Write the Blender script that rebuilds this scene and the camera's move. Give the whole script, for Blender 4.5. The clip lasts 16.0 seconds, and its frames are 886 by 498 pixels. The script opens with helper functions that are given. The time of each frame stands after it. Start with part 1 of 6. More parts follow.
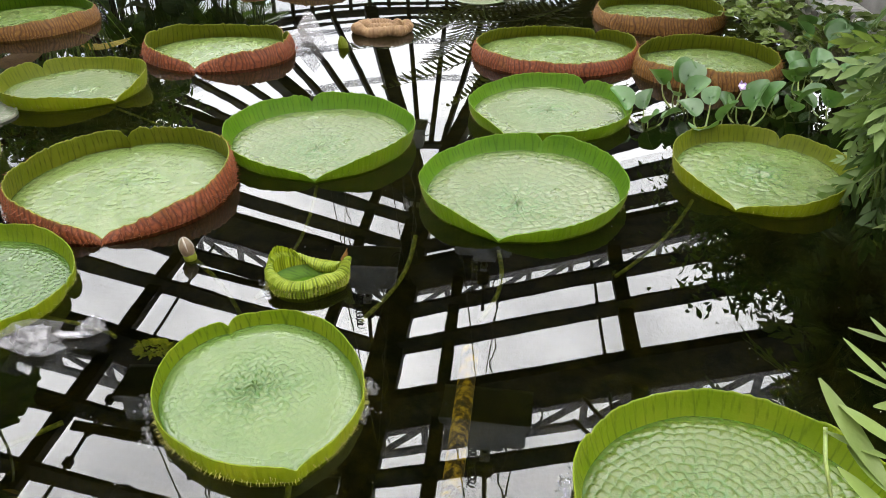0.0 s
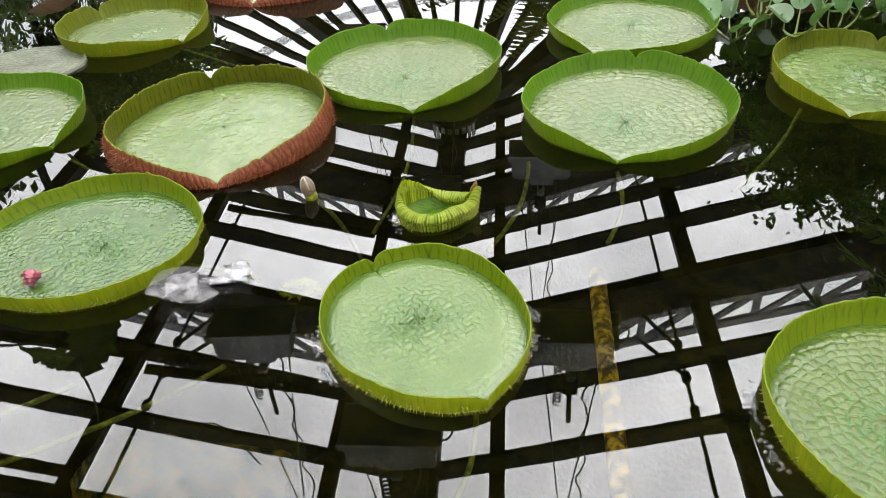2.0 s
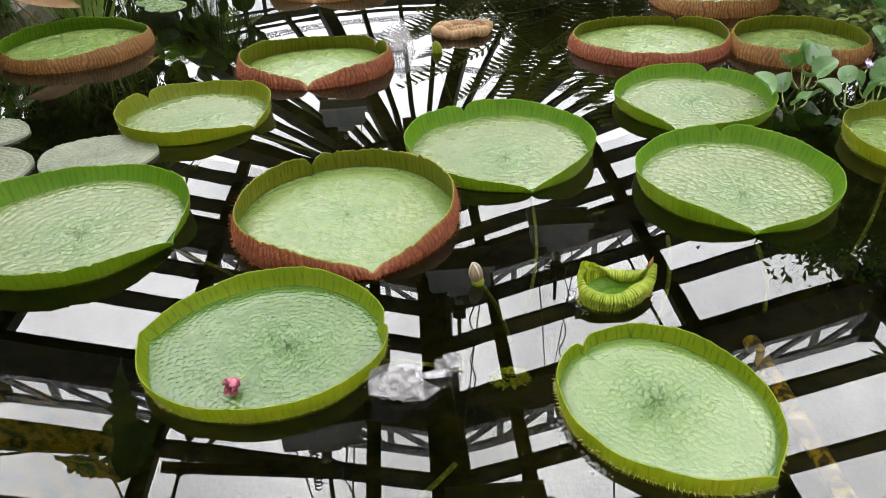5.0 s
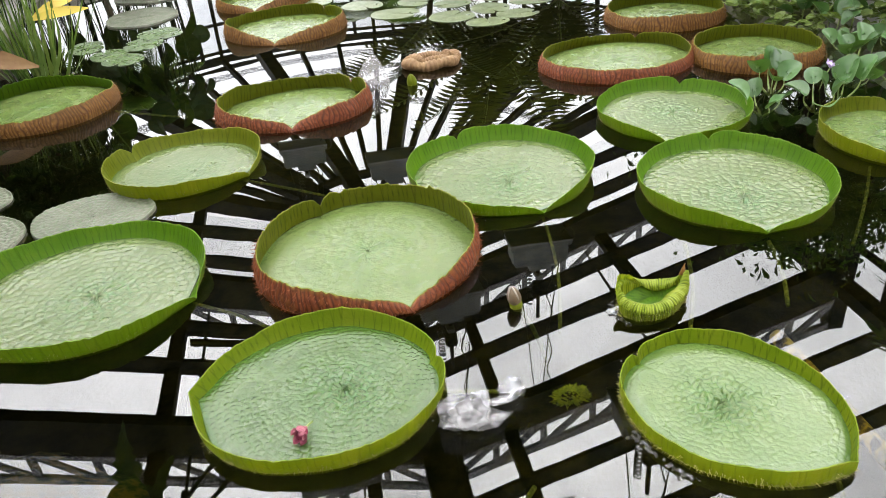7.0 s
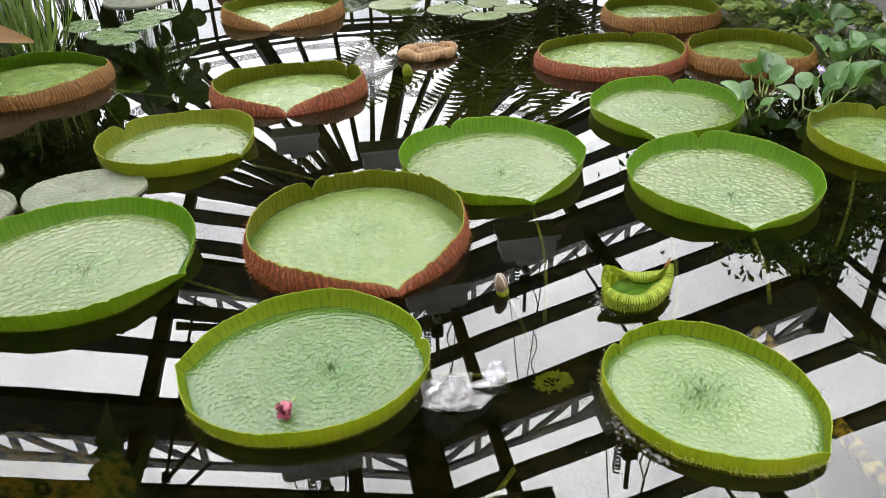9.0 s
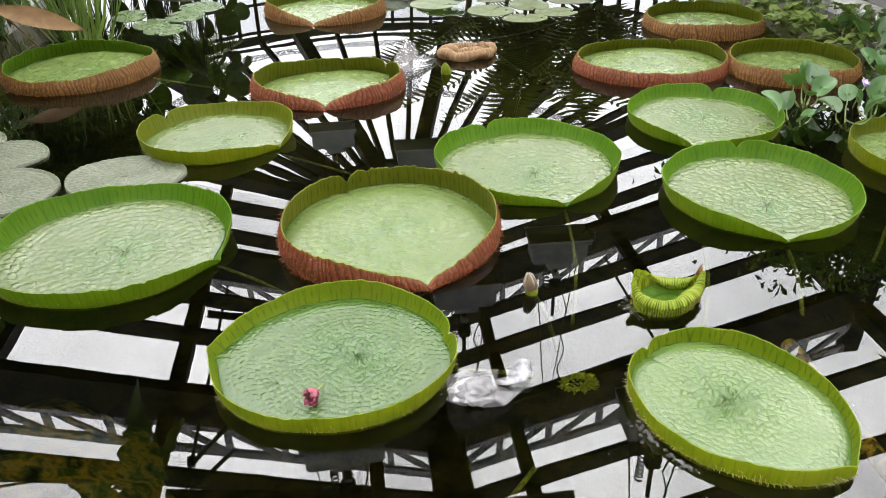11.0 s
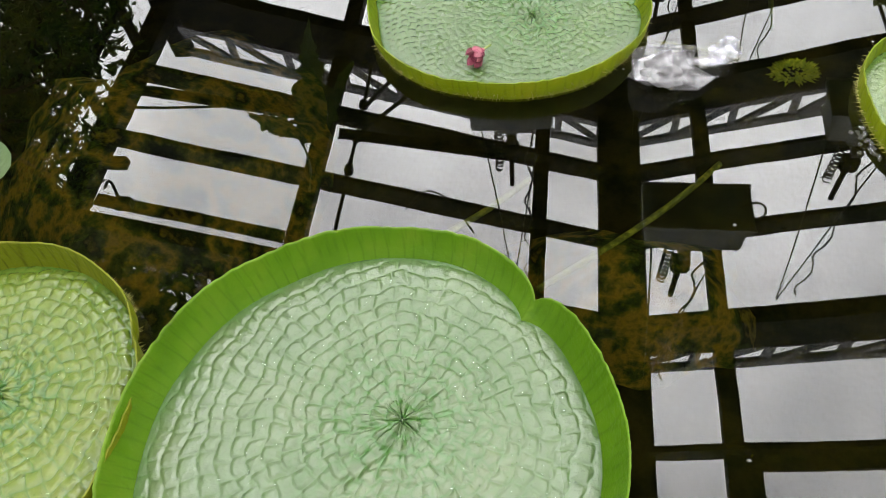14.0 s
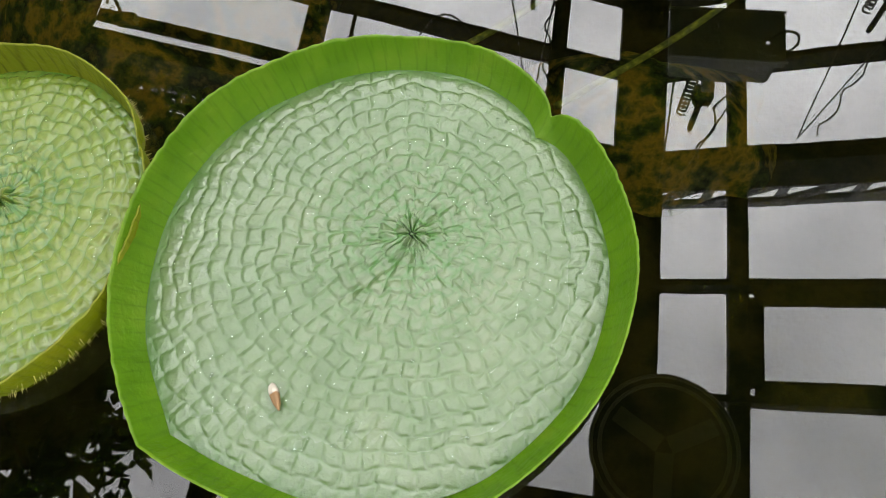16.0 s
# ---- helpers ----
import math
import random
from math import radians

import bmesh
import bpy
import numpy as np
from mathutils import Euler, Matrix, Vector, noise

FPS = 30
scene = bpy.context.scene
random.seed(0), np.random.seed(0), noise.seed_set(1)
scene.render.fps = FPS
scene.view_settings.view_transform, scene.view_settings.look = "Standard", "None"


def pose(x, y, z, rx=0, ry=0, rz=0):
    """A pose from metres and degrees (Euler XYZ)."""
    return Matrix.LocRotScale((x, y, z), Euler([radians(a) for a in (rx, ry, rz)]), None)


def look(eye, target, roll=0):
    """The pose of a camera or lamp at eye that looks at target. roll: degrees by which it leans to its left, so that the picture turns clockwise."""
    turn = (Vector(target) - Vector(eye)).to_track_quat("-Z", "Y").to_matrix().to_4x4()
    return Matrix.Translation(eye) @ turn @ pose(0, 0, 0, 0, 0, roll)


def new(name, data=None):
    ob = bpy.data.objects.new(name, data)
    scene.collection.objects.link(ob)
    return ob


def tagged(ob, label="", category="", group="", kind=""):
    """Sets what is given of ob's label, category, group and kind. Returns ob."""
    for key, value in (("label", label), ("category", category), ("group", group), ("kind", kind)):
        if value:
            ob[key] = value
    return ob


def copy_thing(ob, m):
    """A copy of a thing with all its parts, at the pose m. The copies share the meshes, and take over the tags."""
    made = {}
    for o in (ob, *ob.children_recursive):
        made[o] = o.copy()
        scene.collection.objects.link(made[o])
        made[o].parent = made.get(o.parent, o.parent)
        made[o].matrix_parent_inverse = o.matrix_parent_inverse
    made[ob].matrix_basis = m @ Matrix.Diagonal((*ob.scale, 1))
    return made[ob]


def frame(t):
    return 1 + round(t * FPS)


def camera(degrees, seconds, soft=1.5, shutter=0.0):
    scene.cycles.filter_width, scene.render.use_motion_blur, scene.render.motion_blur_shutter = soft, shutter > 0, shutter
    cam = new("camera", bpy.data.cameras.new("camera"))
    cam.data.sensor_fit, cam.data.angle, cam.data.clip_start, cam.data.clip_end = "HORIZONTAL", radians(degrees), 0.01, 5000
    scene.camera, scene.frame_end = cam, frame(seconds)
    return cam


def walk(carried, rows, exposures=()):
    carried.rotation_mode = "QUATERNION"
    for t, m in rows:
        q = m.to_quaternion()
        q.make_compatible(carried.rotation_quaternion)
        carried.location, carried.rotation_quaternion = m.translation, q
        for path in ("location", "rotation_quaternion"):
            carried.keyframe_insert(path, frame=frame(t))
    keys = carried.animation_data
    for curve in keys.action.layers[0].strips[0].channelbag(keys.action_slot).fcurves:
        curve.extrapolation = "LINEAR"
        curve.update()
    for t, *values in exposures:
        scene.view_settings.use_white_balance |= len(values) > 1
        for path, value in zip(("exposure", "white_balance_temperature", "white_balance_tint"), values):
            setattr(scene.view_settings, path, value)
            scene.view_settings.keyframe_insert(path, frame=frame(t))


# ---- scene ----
cam = camera(60.3, 16.0, 0.8)
PATH = [
    (0, (0.298, 0.188, 1.776), (0.27, 1.892, 0.73), -0.5),
    (0.5, (0.183, 0.277, 1.78), (0.125, 1.931, 0.657), -1.2),
    (1, (0.073, 0.284, 1.783), (-0.009, 1.906, 0.616), -2.5),
    (1.5, (-0.101, 0.246, 1.797), (-0.183, 1.852, 0.608), -4.6),
    (2, (-0.225, 0.203, 1.792), (-0.267, 1.799, 0.588), -4.1),
    (2.5, (-0.344, 0.257, 1.787), (-0.339, 1.85, 0.578), -1.7),
    (3, (-0.5, 0.381, 1.8), (-0.473, 1.991, 0.613), -1.5),
    (3.5, (-0.651, 0.408, 1.82), (-0.596, 2.046, 0.674), -1.4),
    (4, (-0.901, 0.325, 1.86), (-0.781, 1.985, 0.75), -0.9),
    (6.5, (-1.739, 0.393, 1.954), (-1.388, 2.058, 0.903), -4.7),
    (7, (-1.774, 0.41, 1.955), (-1.379, 2.081, 0.929), -4.5),
    (7.5, (-1.796, 0.424, 1.952), (-1.365, 2.086, 0.927), -3.2),
    (8, (-1.788, 0.406, 1.954), (-1.332, 2.064, 0.933), -2.6),
    (8.5, (-1.791, 0.38, 1.934), (-1.33, 2.039, 0.915), -2.0),
    (9, (-1.79, 0.357, 1.928), (-1.369, 2.016, 0.894), -1.9),
    (11.5, (-1.804, 0.327, 1.912), (-1.465, 2.009, 0.885), -0.6),
    (12, (-1.792, 0.37, 1.894), (-1.491, 2.054, 0.859), -0.8),
    (12.5, (-1.756, 0.451, 1.862), (-1.67, 2.05, 0.664), -3.6),
    (13, (-1.708, 0.527, 1.823), (-1.799, 1.995, 0.469), -5.9),
    (13.5, (-1.717, 0.54, 1.782), (-1.868, 1.828, 0.259), -7.3),
    (14, (-1.769, 0.571, 1.734), (-1.938, 1.698, 0.09), -8.7),
    (14.5, (-1.79, 0.58, 1.714), (-1.968, 1.594, -0.001), -9.1),
    (15, (-1.782, 0.577, 1.698), (-1.984, 1.509, -0.06), -10.6),
    (15.5, (-1.777, 0.56, 1.683), (-1.985, 1.405, -0.118), -11.8),
    (16, (-1.77, 0.546, 1.669), (-1.975, 1.297, -0.174), -13.1),
]
walk(cam, [(t, look(eye, target, roll)) for t, eye, target, roll in PATH], [(0.0, 0.18), (9.0, 0.24), (12.5, 0.20), (14.0, 0.10), (16.0, 0.04)])

# ---- world and light: overcast daylight through the glass roof ----
world = bpy.data.worlds.new("overcast")
scene.world = world
world.use_nodes = True
wn, wl = world.node_tree.nodes, world.node_tree.links
wn.clear()
w_out = wn.new("ShaderNodeOutputWorld")
w_bg = wn.new("ShaderNodeBackground")
w_sky = wn.new("ShaderNodeTexSky")
w_sky.sky_type, w_sky.sun_disc = "NISHITA", False
SUN_FROM = Vector((0.05, 0.58, 0.81)).normalized()
w_sky.sun_elevation, w_sky.sun_rotation = math.asin(SUN_FROM.z), math.atan2(SUN_FROM.x, SUN_FROM.y)
w_co = wn.new("ShaderNodeTexCoord")
w_noise = wn.new("ShaderNodeTexNoise")
w_noise.inputs["Scale"].default_value = 4.2
w_noise.inputs["Detail"].default_value = 5
w_noise.inputs["Roughness"].default_value = 0.55
w_ramp = wn.new("ShaderNodeValToRGB")
w_ramp.color_ramp.elements[0].position, w_ramp.color_ramp.elements[0].color = 0.36, (7.7, 7.5, 7.5, 1)
w_ramp.color_ramp.elements[1].position, w_ramp.color_ramp.elements[1].color = 0.64, (12.9, 12.5, 12.4, 1)
w_mix = wn.new("ShaderNodeMixRGB")
w_mix.inputs[0].default_value = 0.93
wl.new(w_co.outputs["Generated"], w_noise.inputs["Vector"])
wl.new(w_noise.outputs["Fac"], w_ramp.inputs[0])
# overcast sky: dim at horizon, brightest half way up, dimmer overhead, fitted to reflections
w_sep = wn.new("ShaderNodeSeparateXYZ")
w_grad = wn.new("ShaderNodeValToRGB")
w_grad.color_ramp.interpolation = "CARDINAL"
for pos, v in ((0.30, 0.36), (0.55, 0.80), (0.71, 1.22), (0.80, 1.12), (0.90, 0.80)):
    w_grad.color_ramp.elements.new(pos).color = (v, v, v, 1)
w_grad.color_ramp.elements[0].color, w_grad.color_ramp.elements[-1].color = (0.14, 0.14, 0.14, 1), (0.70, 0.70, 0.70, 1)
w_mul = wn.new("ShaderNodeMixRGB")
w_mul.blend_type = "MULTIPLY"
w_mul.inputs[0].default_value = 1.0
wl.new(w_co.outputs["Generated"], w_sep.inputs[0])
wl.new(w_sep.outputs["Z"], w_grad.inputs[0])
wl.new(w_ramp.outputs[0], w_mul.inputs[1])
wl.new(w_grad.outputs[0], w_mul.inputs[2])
# cloud thins and brightens about the hidden sun
w_dot, w_near, w_glow = wn.new("ShaderNodeVectorMath"), wn.new("ShaderNodeMapRange"), wn.new("ShaderNodeVectorMath")
w_dot.operation, w_glow.operation = "DOT_PRODUCT", "SCALE"
w_dot.inputs[1].default_value = SUN_FROM
w_near.interpolation_type = "SMOOTHSTEP"
for slot, v in (("From Min", 0.88), ("From Max", 1.0), ("To Min", 1.0), ("To Max", 1.36)):
    w_near.inputs[slot].default_value = v
wl.new(w_co.outputs["Generated"], w_dot.inputs[0])
wl.new(w_dot.outputs["Value"], w_near.inputs["Value"])
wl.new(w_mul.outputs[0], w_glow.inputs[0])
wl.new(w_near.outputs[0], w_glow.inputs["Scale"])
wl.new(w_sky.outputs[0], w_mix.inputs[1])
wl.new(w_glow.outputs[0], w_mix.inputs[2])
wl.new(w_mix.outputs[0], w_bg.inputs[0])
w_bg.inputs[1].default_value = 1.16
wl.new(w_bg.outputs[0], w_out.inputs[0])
sun = new("sun", bpy.data.lights.new("sun", "SUN"))
sun.data.energy, sun.data.angle, sun.data.color = 2.7, radians(80), (1.0, 0.97, 0.92)
sun.matrix_world = look(Vector((0, 3, 0)) + 12 * SUN_FROM, (0, 3, 0))


# ---- materials ----
def material(name, base, rough=0.5, metal=0.0, spec=0.5):
    m = bpy.data.materials.new(name)
    m.use_nodes = True
    b = m.node_tree.nodes["Principled BSDF"]
    b.inputs["Base Color"].default_value = (*base, 1)
    b.inputs["Roughness"].default_value = rough
    b.inputs["Metallic"].default_value = metal
    b.inputs["Specular IOR Level"].default_value = spec
    return m


def mottle(m, colours, scale, detail=6.0, bump=0.0, bump_scale=60.0, lo=0.3, hi=0.7, rand=0.0):
    """Base colour from two scales of noise, with fine relief."""
    n, l = m.node_tree.nodes, m.node_tree.links
    b = n["Principled BSDF"]
    co = n.new("ShaderNodeTexCoord")
    big = n.new("ShaderNodeTexNoise")
    big.inputs["Scale"].default_value, big.inputs["Detail"].default_value = scale, detail
    big.inputs["Roughness"].default_value = 0.62
    ramp = n.new("ShaderNodeValToRGB")
    ramp.color_ramp.elements[0].position, ramp.color_ramp.elements[1].position = lo, hi
    ramp.color_ramp.elements[0].color, ramp.color_ramp.elements[1].color = (*colours[0], 1), (*colours[-1], 1)
    for i, c in enumerate(colours[1:-1]):
        e = ramp.color_ramp.elements.new(lo + (hi - lo) * (i + 1) / (len(colours) - 1))
        e.color = (*c, 1)
    l.new(co.outputs["Object"], big.inputs["Vector"])
    l.new(big.outputs["Fac"], ramp.inputs[0])
    out = ramp.outputs[0]
    if rand:
        info = n.new("ShaderNodeObjectInfo")
        hsv = n.new("ShaderNodeHueSaturation")
        mr = n.new("ShaderNodeMapRange")
        mr.inputs["To Min"].default_value, mr.inputs["To Max"].default_value = 1 - rand, 1 + rand
        l.new(info.outputs["Random"], mr.inputs["Value"])
        l.new(mr.outputs[0], hsv.inputs["Value"])
        l.new(out, hsv.inputs["Color"])
        out = hsv.outputs[0]
    l.new(out, b.inputs["Base Color"])
    if bump:
        fine = n.new("ShaderNodeTexNoise")
        fine.inputs["Scale"].default_value, fine.inputs["Detail"].default_value = bump_scale, 5
        bp = n.new("ShaderNodeBump")
        bp.inputs["Strength"].default_value, bp.inputs["Distance"].default_value = bump, 0.004
        l.new(co.outputs["Object"], fine.inputs["Vector"])
        l.new(fine.outputs["Fac"], bp.inputs["Height"])
        l.new(bp.outputs[0], b.inputs["Normal"])
    return m


def leafy(m, through_light=0.35, tint=(0.35, 0.55, 0.05)):
    """Lets daylight shine through a thin leaf."""
    n, l = m.node_tree.nodes, m.node_tree.links
    b, out = n["Principled BSDF"], n["Material Output"]
    tr = n.new("ShaderNodeBsdfTranslucent")
    tr.inputs["Color"].default_value = (*tint, 1)
    mix = n.new("ShaderNodeMixShader")
    mix.inputs[0].default_value = through_light
    l.new(b.outputs[0], mix.inputs[1])
    l.new(tr.outputs[0], mix.inputs[2])
    l.new(mix.outputs[0], out.inputs["Surface"])
    return m


def pad_top(name, colours, rough=0.38, spec=0.54):
    m = mottle(material(name, colours[0], rough, 0, spec), colours, 5.0, 8.0, 0.40, 110.0, 0.28, 0.74)
    n, l = m.node_tree.nodes, m.node_tree.links
    b = n["Principled BSDF"]
    co = n.new("ShaderNodeTexCoord")
    wet = n.new("ShaderNodeTexNoise")
    wet.inputs["Scale"].default_value, wet.inputs["Detail"].default_value = 9, 4
    mr = n.new("ShaderNodeMapRange")
    mr.inputs["From Min"].default_value, mr.inputs["From Max"].default_value = 0.35, 0.7
    mr.inputs["To Min"].default_value, mr.inputs["To Max"].default_value = rough + 0.08, rough - 0.06
    l.new(co.outputs["Object"], wet.inputs["Vector"])
    l.new(wet.outputs["Fac"], mr.inputs["Value"])
    margin = n.new("ShaderNodeAttribute")
    margin.attribute_name = "wet"
    sleek = n.new("ShaderNodeMixRGB")
    sleek.inputs[2].default_value = (0.11, 0.11, 0.11, 1)
    l.new(margin.outputs["Fac"], sleek.inputs[0])
    l.new(mr.outputs[0], sleek.inputs[1])
    l.new(sleek.outputs[0], b.inputs["Roughness"])
    fine = b.inputs["Normal"].links[0].from_node
    puck = n.new("ShaderNodeTexVoronoi")
    puck.inputs["Scale"].default_value = 62
    bp = n.new("ShaderNodeBump")
    bp.inputs["Strength"].default_value, bp.inputs["Distance"].default_value = 0.15, 0.006
    l.new(co.outputs["Object"], puck.inputs["Vector"])
    l.new(puck.outputs["Distance"], bp.inputs["Height"])
    l.new(bp.outputs[0], fine.inputs["Normal"])
    src = b.inputs["Base Color"].links[0].from_socket
    # the attribute mixes in dark green, painted shade of the seams and margins
    at = n.new("ShaderNodeAttribute")
    at.attribute_name = "vein_crease"
    dark = n.new("ShaderNodeMixRGB")
    dark.inputs[2].default_value = (0.022, 0.070, 0.008, 1)
    l.new(at.outputs["Fac"], dark.inputs[0])
    l.new(src, dark.inputs[1])
    l.new(dark.outputs[0], b.inputs["Base Color"])
    return m


TOP = {
    "mint": pad_top("pad_mint", [(0.037, 0.066, 0.0209), (0.050, 0.078, 0.0286), (0.066, 0.087, 0.0379)], 0.34),
    "green": pad_top("pad_green", [(0.022, 0.048, 0.0054), (0.031, 0.058, 0.0094), (0.041, 0.067, 0.0137)], 0.26),
    "pale": pad_top("pad_pale", [(0.050, 0.071, 0.0200), (0.065, 0.084, 0.0274), (0.080, 0.095, 0.0363)], 0.32),
    "lime": pad_top("pad_lime", [(0.057, 0.089, 0.0187), (0.076, 0.105, 0.0298), (0.096, 0.119, 0.0425)], 0.24),
    "fresh": pad_top("pad_fresh", [(0.041, 0.076, 0.0126), (0.056, 0.090, 0.0192), (0.071, 0.101, 0.0266)], 0.33),
    "moss": pad_top("pad_moss", [(0.033, 0.053, 0.0050), (0.045, 0.065, 0.0081), (0.059, 0.076, 0.0133)], 0.36, 0.42),
    "sunny": pad_top("pad_sunny", [(0.052, 0.080, 0.006), (0.072, 0.100, 0.010), (0.094, 0.116, 0.018)], 0.38, 0.50),
    "grey": pad_top("pad_grey", [(0.036, 0.036, 0.020), (0.060, 0.060, 0.036), (0.092, 0.088, 0.060)], 0.50),
}


def rim_mat(name, colours, vein_crease, tint, share, rough=0.45):
    """Rim skin: mottled, with branching veins taken from the vein attribute."""
    m = leafy(mottle(material(name, colours[0], rough, 0, 0.2), colours, 9, 8, 0.85, 70), share, tint)
    n, l = m.node_tree.nodes, m.node_tree.links
    b = n["Principled BSDF"]
    src = b.inputs["Base Color"].links[0].from_socket
    at = n.new("ShaderNodeAttribute")
    at.attribute_name = "vein_crease"
    mix = n.new("ShaderNodeMixRGB")
    mix.inputs[2].default_value = (*vein_crease, 1)
    l.new(at.outputs["Fac"], mix.inputs[0])
    l.new(src, mix.inputs[1])
    lip = n.new("ShaderNodeAttribute")
    lip.attribute_name = "lip"
    edge = n.new("ShaderNodeMixRGB")
    edge.inputs[2].default_value = (0.26, 0.25, 0.035, 1)
    worn = n.new("ShaderNodeTexNoise")
    worn.inputs["Scale"].default_value, worn.inputs["Detail"].default_value = 14, 6
    cut = n.new("ShaderNodeValToRGB")
    cut.color_ramp.elements[0].position, cut.color_ramp.elements[1].position = 0.60, 0.72
    rust = n.new("ShaderNodeMixRGB")
    rust.inputs[2].default_value = (0.16, 0.075, 0.012, 1)
    tc = n.new("ShaderNodeTexCoord")
    l.new(tc.outputs["Object"], worn.inputs["Vector"])
    l.new(worn.outputs["Fac"], cut.inputs[0])
    l.new(lip.outputs["Fac"], edge.inputs[0])
    l.new(mix.outputs[0], edge.inputs[1])
    both = n.new("ShaderNodeMath")
    both.operation = "MULTIPLY"
    l.new(cut.outputs[0], both.inputs[0])
    l.new(lip.outputs["Fac"], both.inputs[1])
    l.new(both.outputs[0], rust.inputs[0])
    l.new(edge.outputs[0], rust.inputs[1])
    l.new(rust.outputs[0], b.inputs["Base Color"])
    tr = [x for x in n if x.bl_idname == "ShaderNodeBsdfTranslucent"][0]
    mix2 = n.new("ShaderNodeMixRGB")
    mix2.inputs[1].default_value = (*tint, 1)
    mix2.inputs[2].default_value = (*[c * 0.45 for c in tint], 1)
    l.new(at.outputs["Fac"], mix2.inputs[0])
    l.new(mix2.outputs[0], tr.inputs["Color"])
    return m


RIM = {
    "green": rim_mat("rim_green", [(0.046, 0.110, 0.0018), (0.066, 0.148, 0.0032), (0.098, 0.176, 0.0080)], (0.016, 0.048, 0.0008), (0.140, 0.300, 0.0040), 0.45),
    "yellow": rim_mat("rim_yellow", [(0.112, 0.150, 0.0020), (0.152, 0.186, 0.0034), (0.205, 0.210, 0.0082)], (0.060, 0.090, 0.0014), (0.250, 0.300, 0.0027), 0.45),
    "fresh": rim_mat("rim_fresh", [(0.076, 0.126, 0.0016), (0.110, 0.160, 0.0036), (0.150, 0.184, 0.0090)], (0.032, 0.064, 0.0014), (0.185, 0.268, 0.0030), 0.45),
    "olive": rim_mat("rim_olive", [(0.075, 0.102, 0.0027), (0.105, 0.129, 0.0054), (0.139, 0.150, 0.011)], (0.031, 0.041, 0.0014), (0.177, 0.211, 0.0041), 0.42),
    "red": rim_mat("rim_red", [(0.112, 0.042, 0.008), (0.140, 0.036, 0.012), (0.190, 0.066, 0.026)], (0.040, 0.0085, 0.0040), (0.204, 0.068, 0.014), 0.12, 0.5),
    "brown": rim_mat("rim_brown", [(0.088, 0.044, 0.007), (0.140, 0.066, 0.014), (0.170, 0.092, 0.020)], (0.044, 0.015, 0.0054), (0.204, 0.088, 0.017), 0.12, 0.5),
}
SPINE = material("spine", (0.204, 0.190, 0.034), 0.5)
STEEL = mottle(material("dark_steel", (0.02, 0.021, 0.022), 0.7, 0.0, 0.12), [(0.005, 0.005, 0.005), (0.012, 0.012, 0.012)], 4, 6, 0.3, 90)
GALV = mottle(material("galvanised_lattice", (0.10, 0.10, 0.105), 0.6), [(0.20, 0.20, 0.21), (0.34, 0.34, 0.35)], 5, 5, 0.2, 90)
BOXGREY = mottle(material("lamp_housing", (0.06, 0.065, 0.068), 0.4, 0.6), [(0.14, 0.15, 0.155), (0.24, 0.25, 0.255)], 6, 5, 0.15, 60)
CABLE = material("cable_rubber", (0.01, 0.01, 0.01), 0.5)
CONCRETE = mottle(material("pool_concrete", (0.42, 0.40, 0.37), 0.85), [(0.16, 0.15, 0.14), (0.22, 0.21, 0.20), (0.28, 0.27, 0.25)], 3, 8, 0.5, 120)
PALE = mottle(material("kerb_stone", (0.340, 0.333, 0.320), 0.8), [(0.394, 0.388, 0.367), (0.503, 0.496, 0.483)], 4, 8, 0.5, 120)
SOIL = mottle(material("bed_soil", (0.034, 0.024, 0.017), 0.95), [(0.017, 0.012, 0.0082), (0.051, 0.037, 0.024)], 7, 9, 0.9, 70)
MUD = mottle(material("pond_bottom_silt", (0.04, 0.04, 0.02), 0.95, 0, 0.1), [(0.003, 0.004, 0.002), (0.012, 0.014, 0.005), (0.040, 0.034, 0.010), (0.016, 0.020, 0.006)], 6.0, 12, 0.8, 40, 0.25, 0.75)
ALGAE = mottle(material("algae_crust", (0.1, 0.08, 0.02), 0.95, 0, 0.1), [(0.002, 0.003, 0.002), (0.006, 0.009, 0.003), (0.050, 0.060, 0.015), (0.20, 0.130, 0.022), (0.040, 0.056, 0.011), (0.006, 0.009, 0.004), (0.12, 0.092, 0.018), (0.010, 0.013, 0.005)], 4.6, 15, 0.9, 30, 0.30, 0.72)
BARK = mottle(material("bark", (0.068, 0.051, 0.034), 0.9), [(0.034, 0.024, 0.015), (0.102, 0.075, 0.051)], 14, 8, 0.9, 60)
LEAF = leafy(mottle(material("shrub_leaf", (0.041, 0.095, 0.020), 0.42, 0, 0.22), [(0.023, 0.046, 0.010), (0.049, 0.085, 0.020)], 6, 4, 0.2, 120, rand=0.35), 0.3, (0.082, 0.163, 0.014))
LOTUS = leafy(mottle(material("lotus_leaf", (0.020, 0.048, 0.014), 0.7, 0, 0.12), [(0.0095, 0.023, 0.0054), (0.020, 0.042, 0.011)], 7, 6, 0.4, 60, rand=0.3), 0.2, (0.054, 0.109, 0.010))
PALM = leafy(mottle(material("palm_frond", (0.041, 0.048, 0.014), 0.45), [(0.023, 0.033, 0.0068), (0.054, 0.060, 0.016)], 6, 4, 0.2, 120, rand=0.4), 0.25, (0.088, 0.109, 0.014))
LEAF_MID = leafy(mottle(material("pinnate_leaf", (0.061, 0.122, 0.034), 0.42, 0, 0.22), [(0.061, 0.105, 0.023), (0.119, 0.167, 0.051)], 6, 4, 0.2, 120, rand=0.4), 0.3, (0.109, 0.190, 0.020))
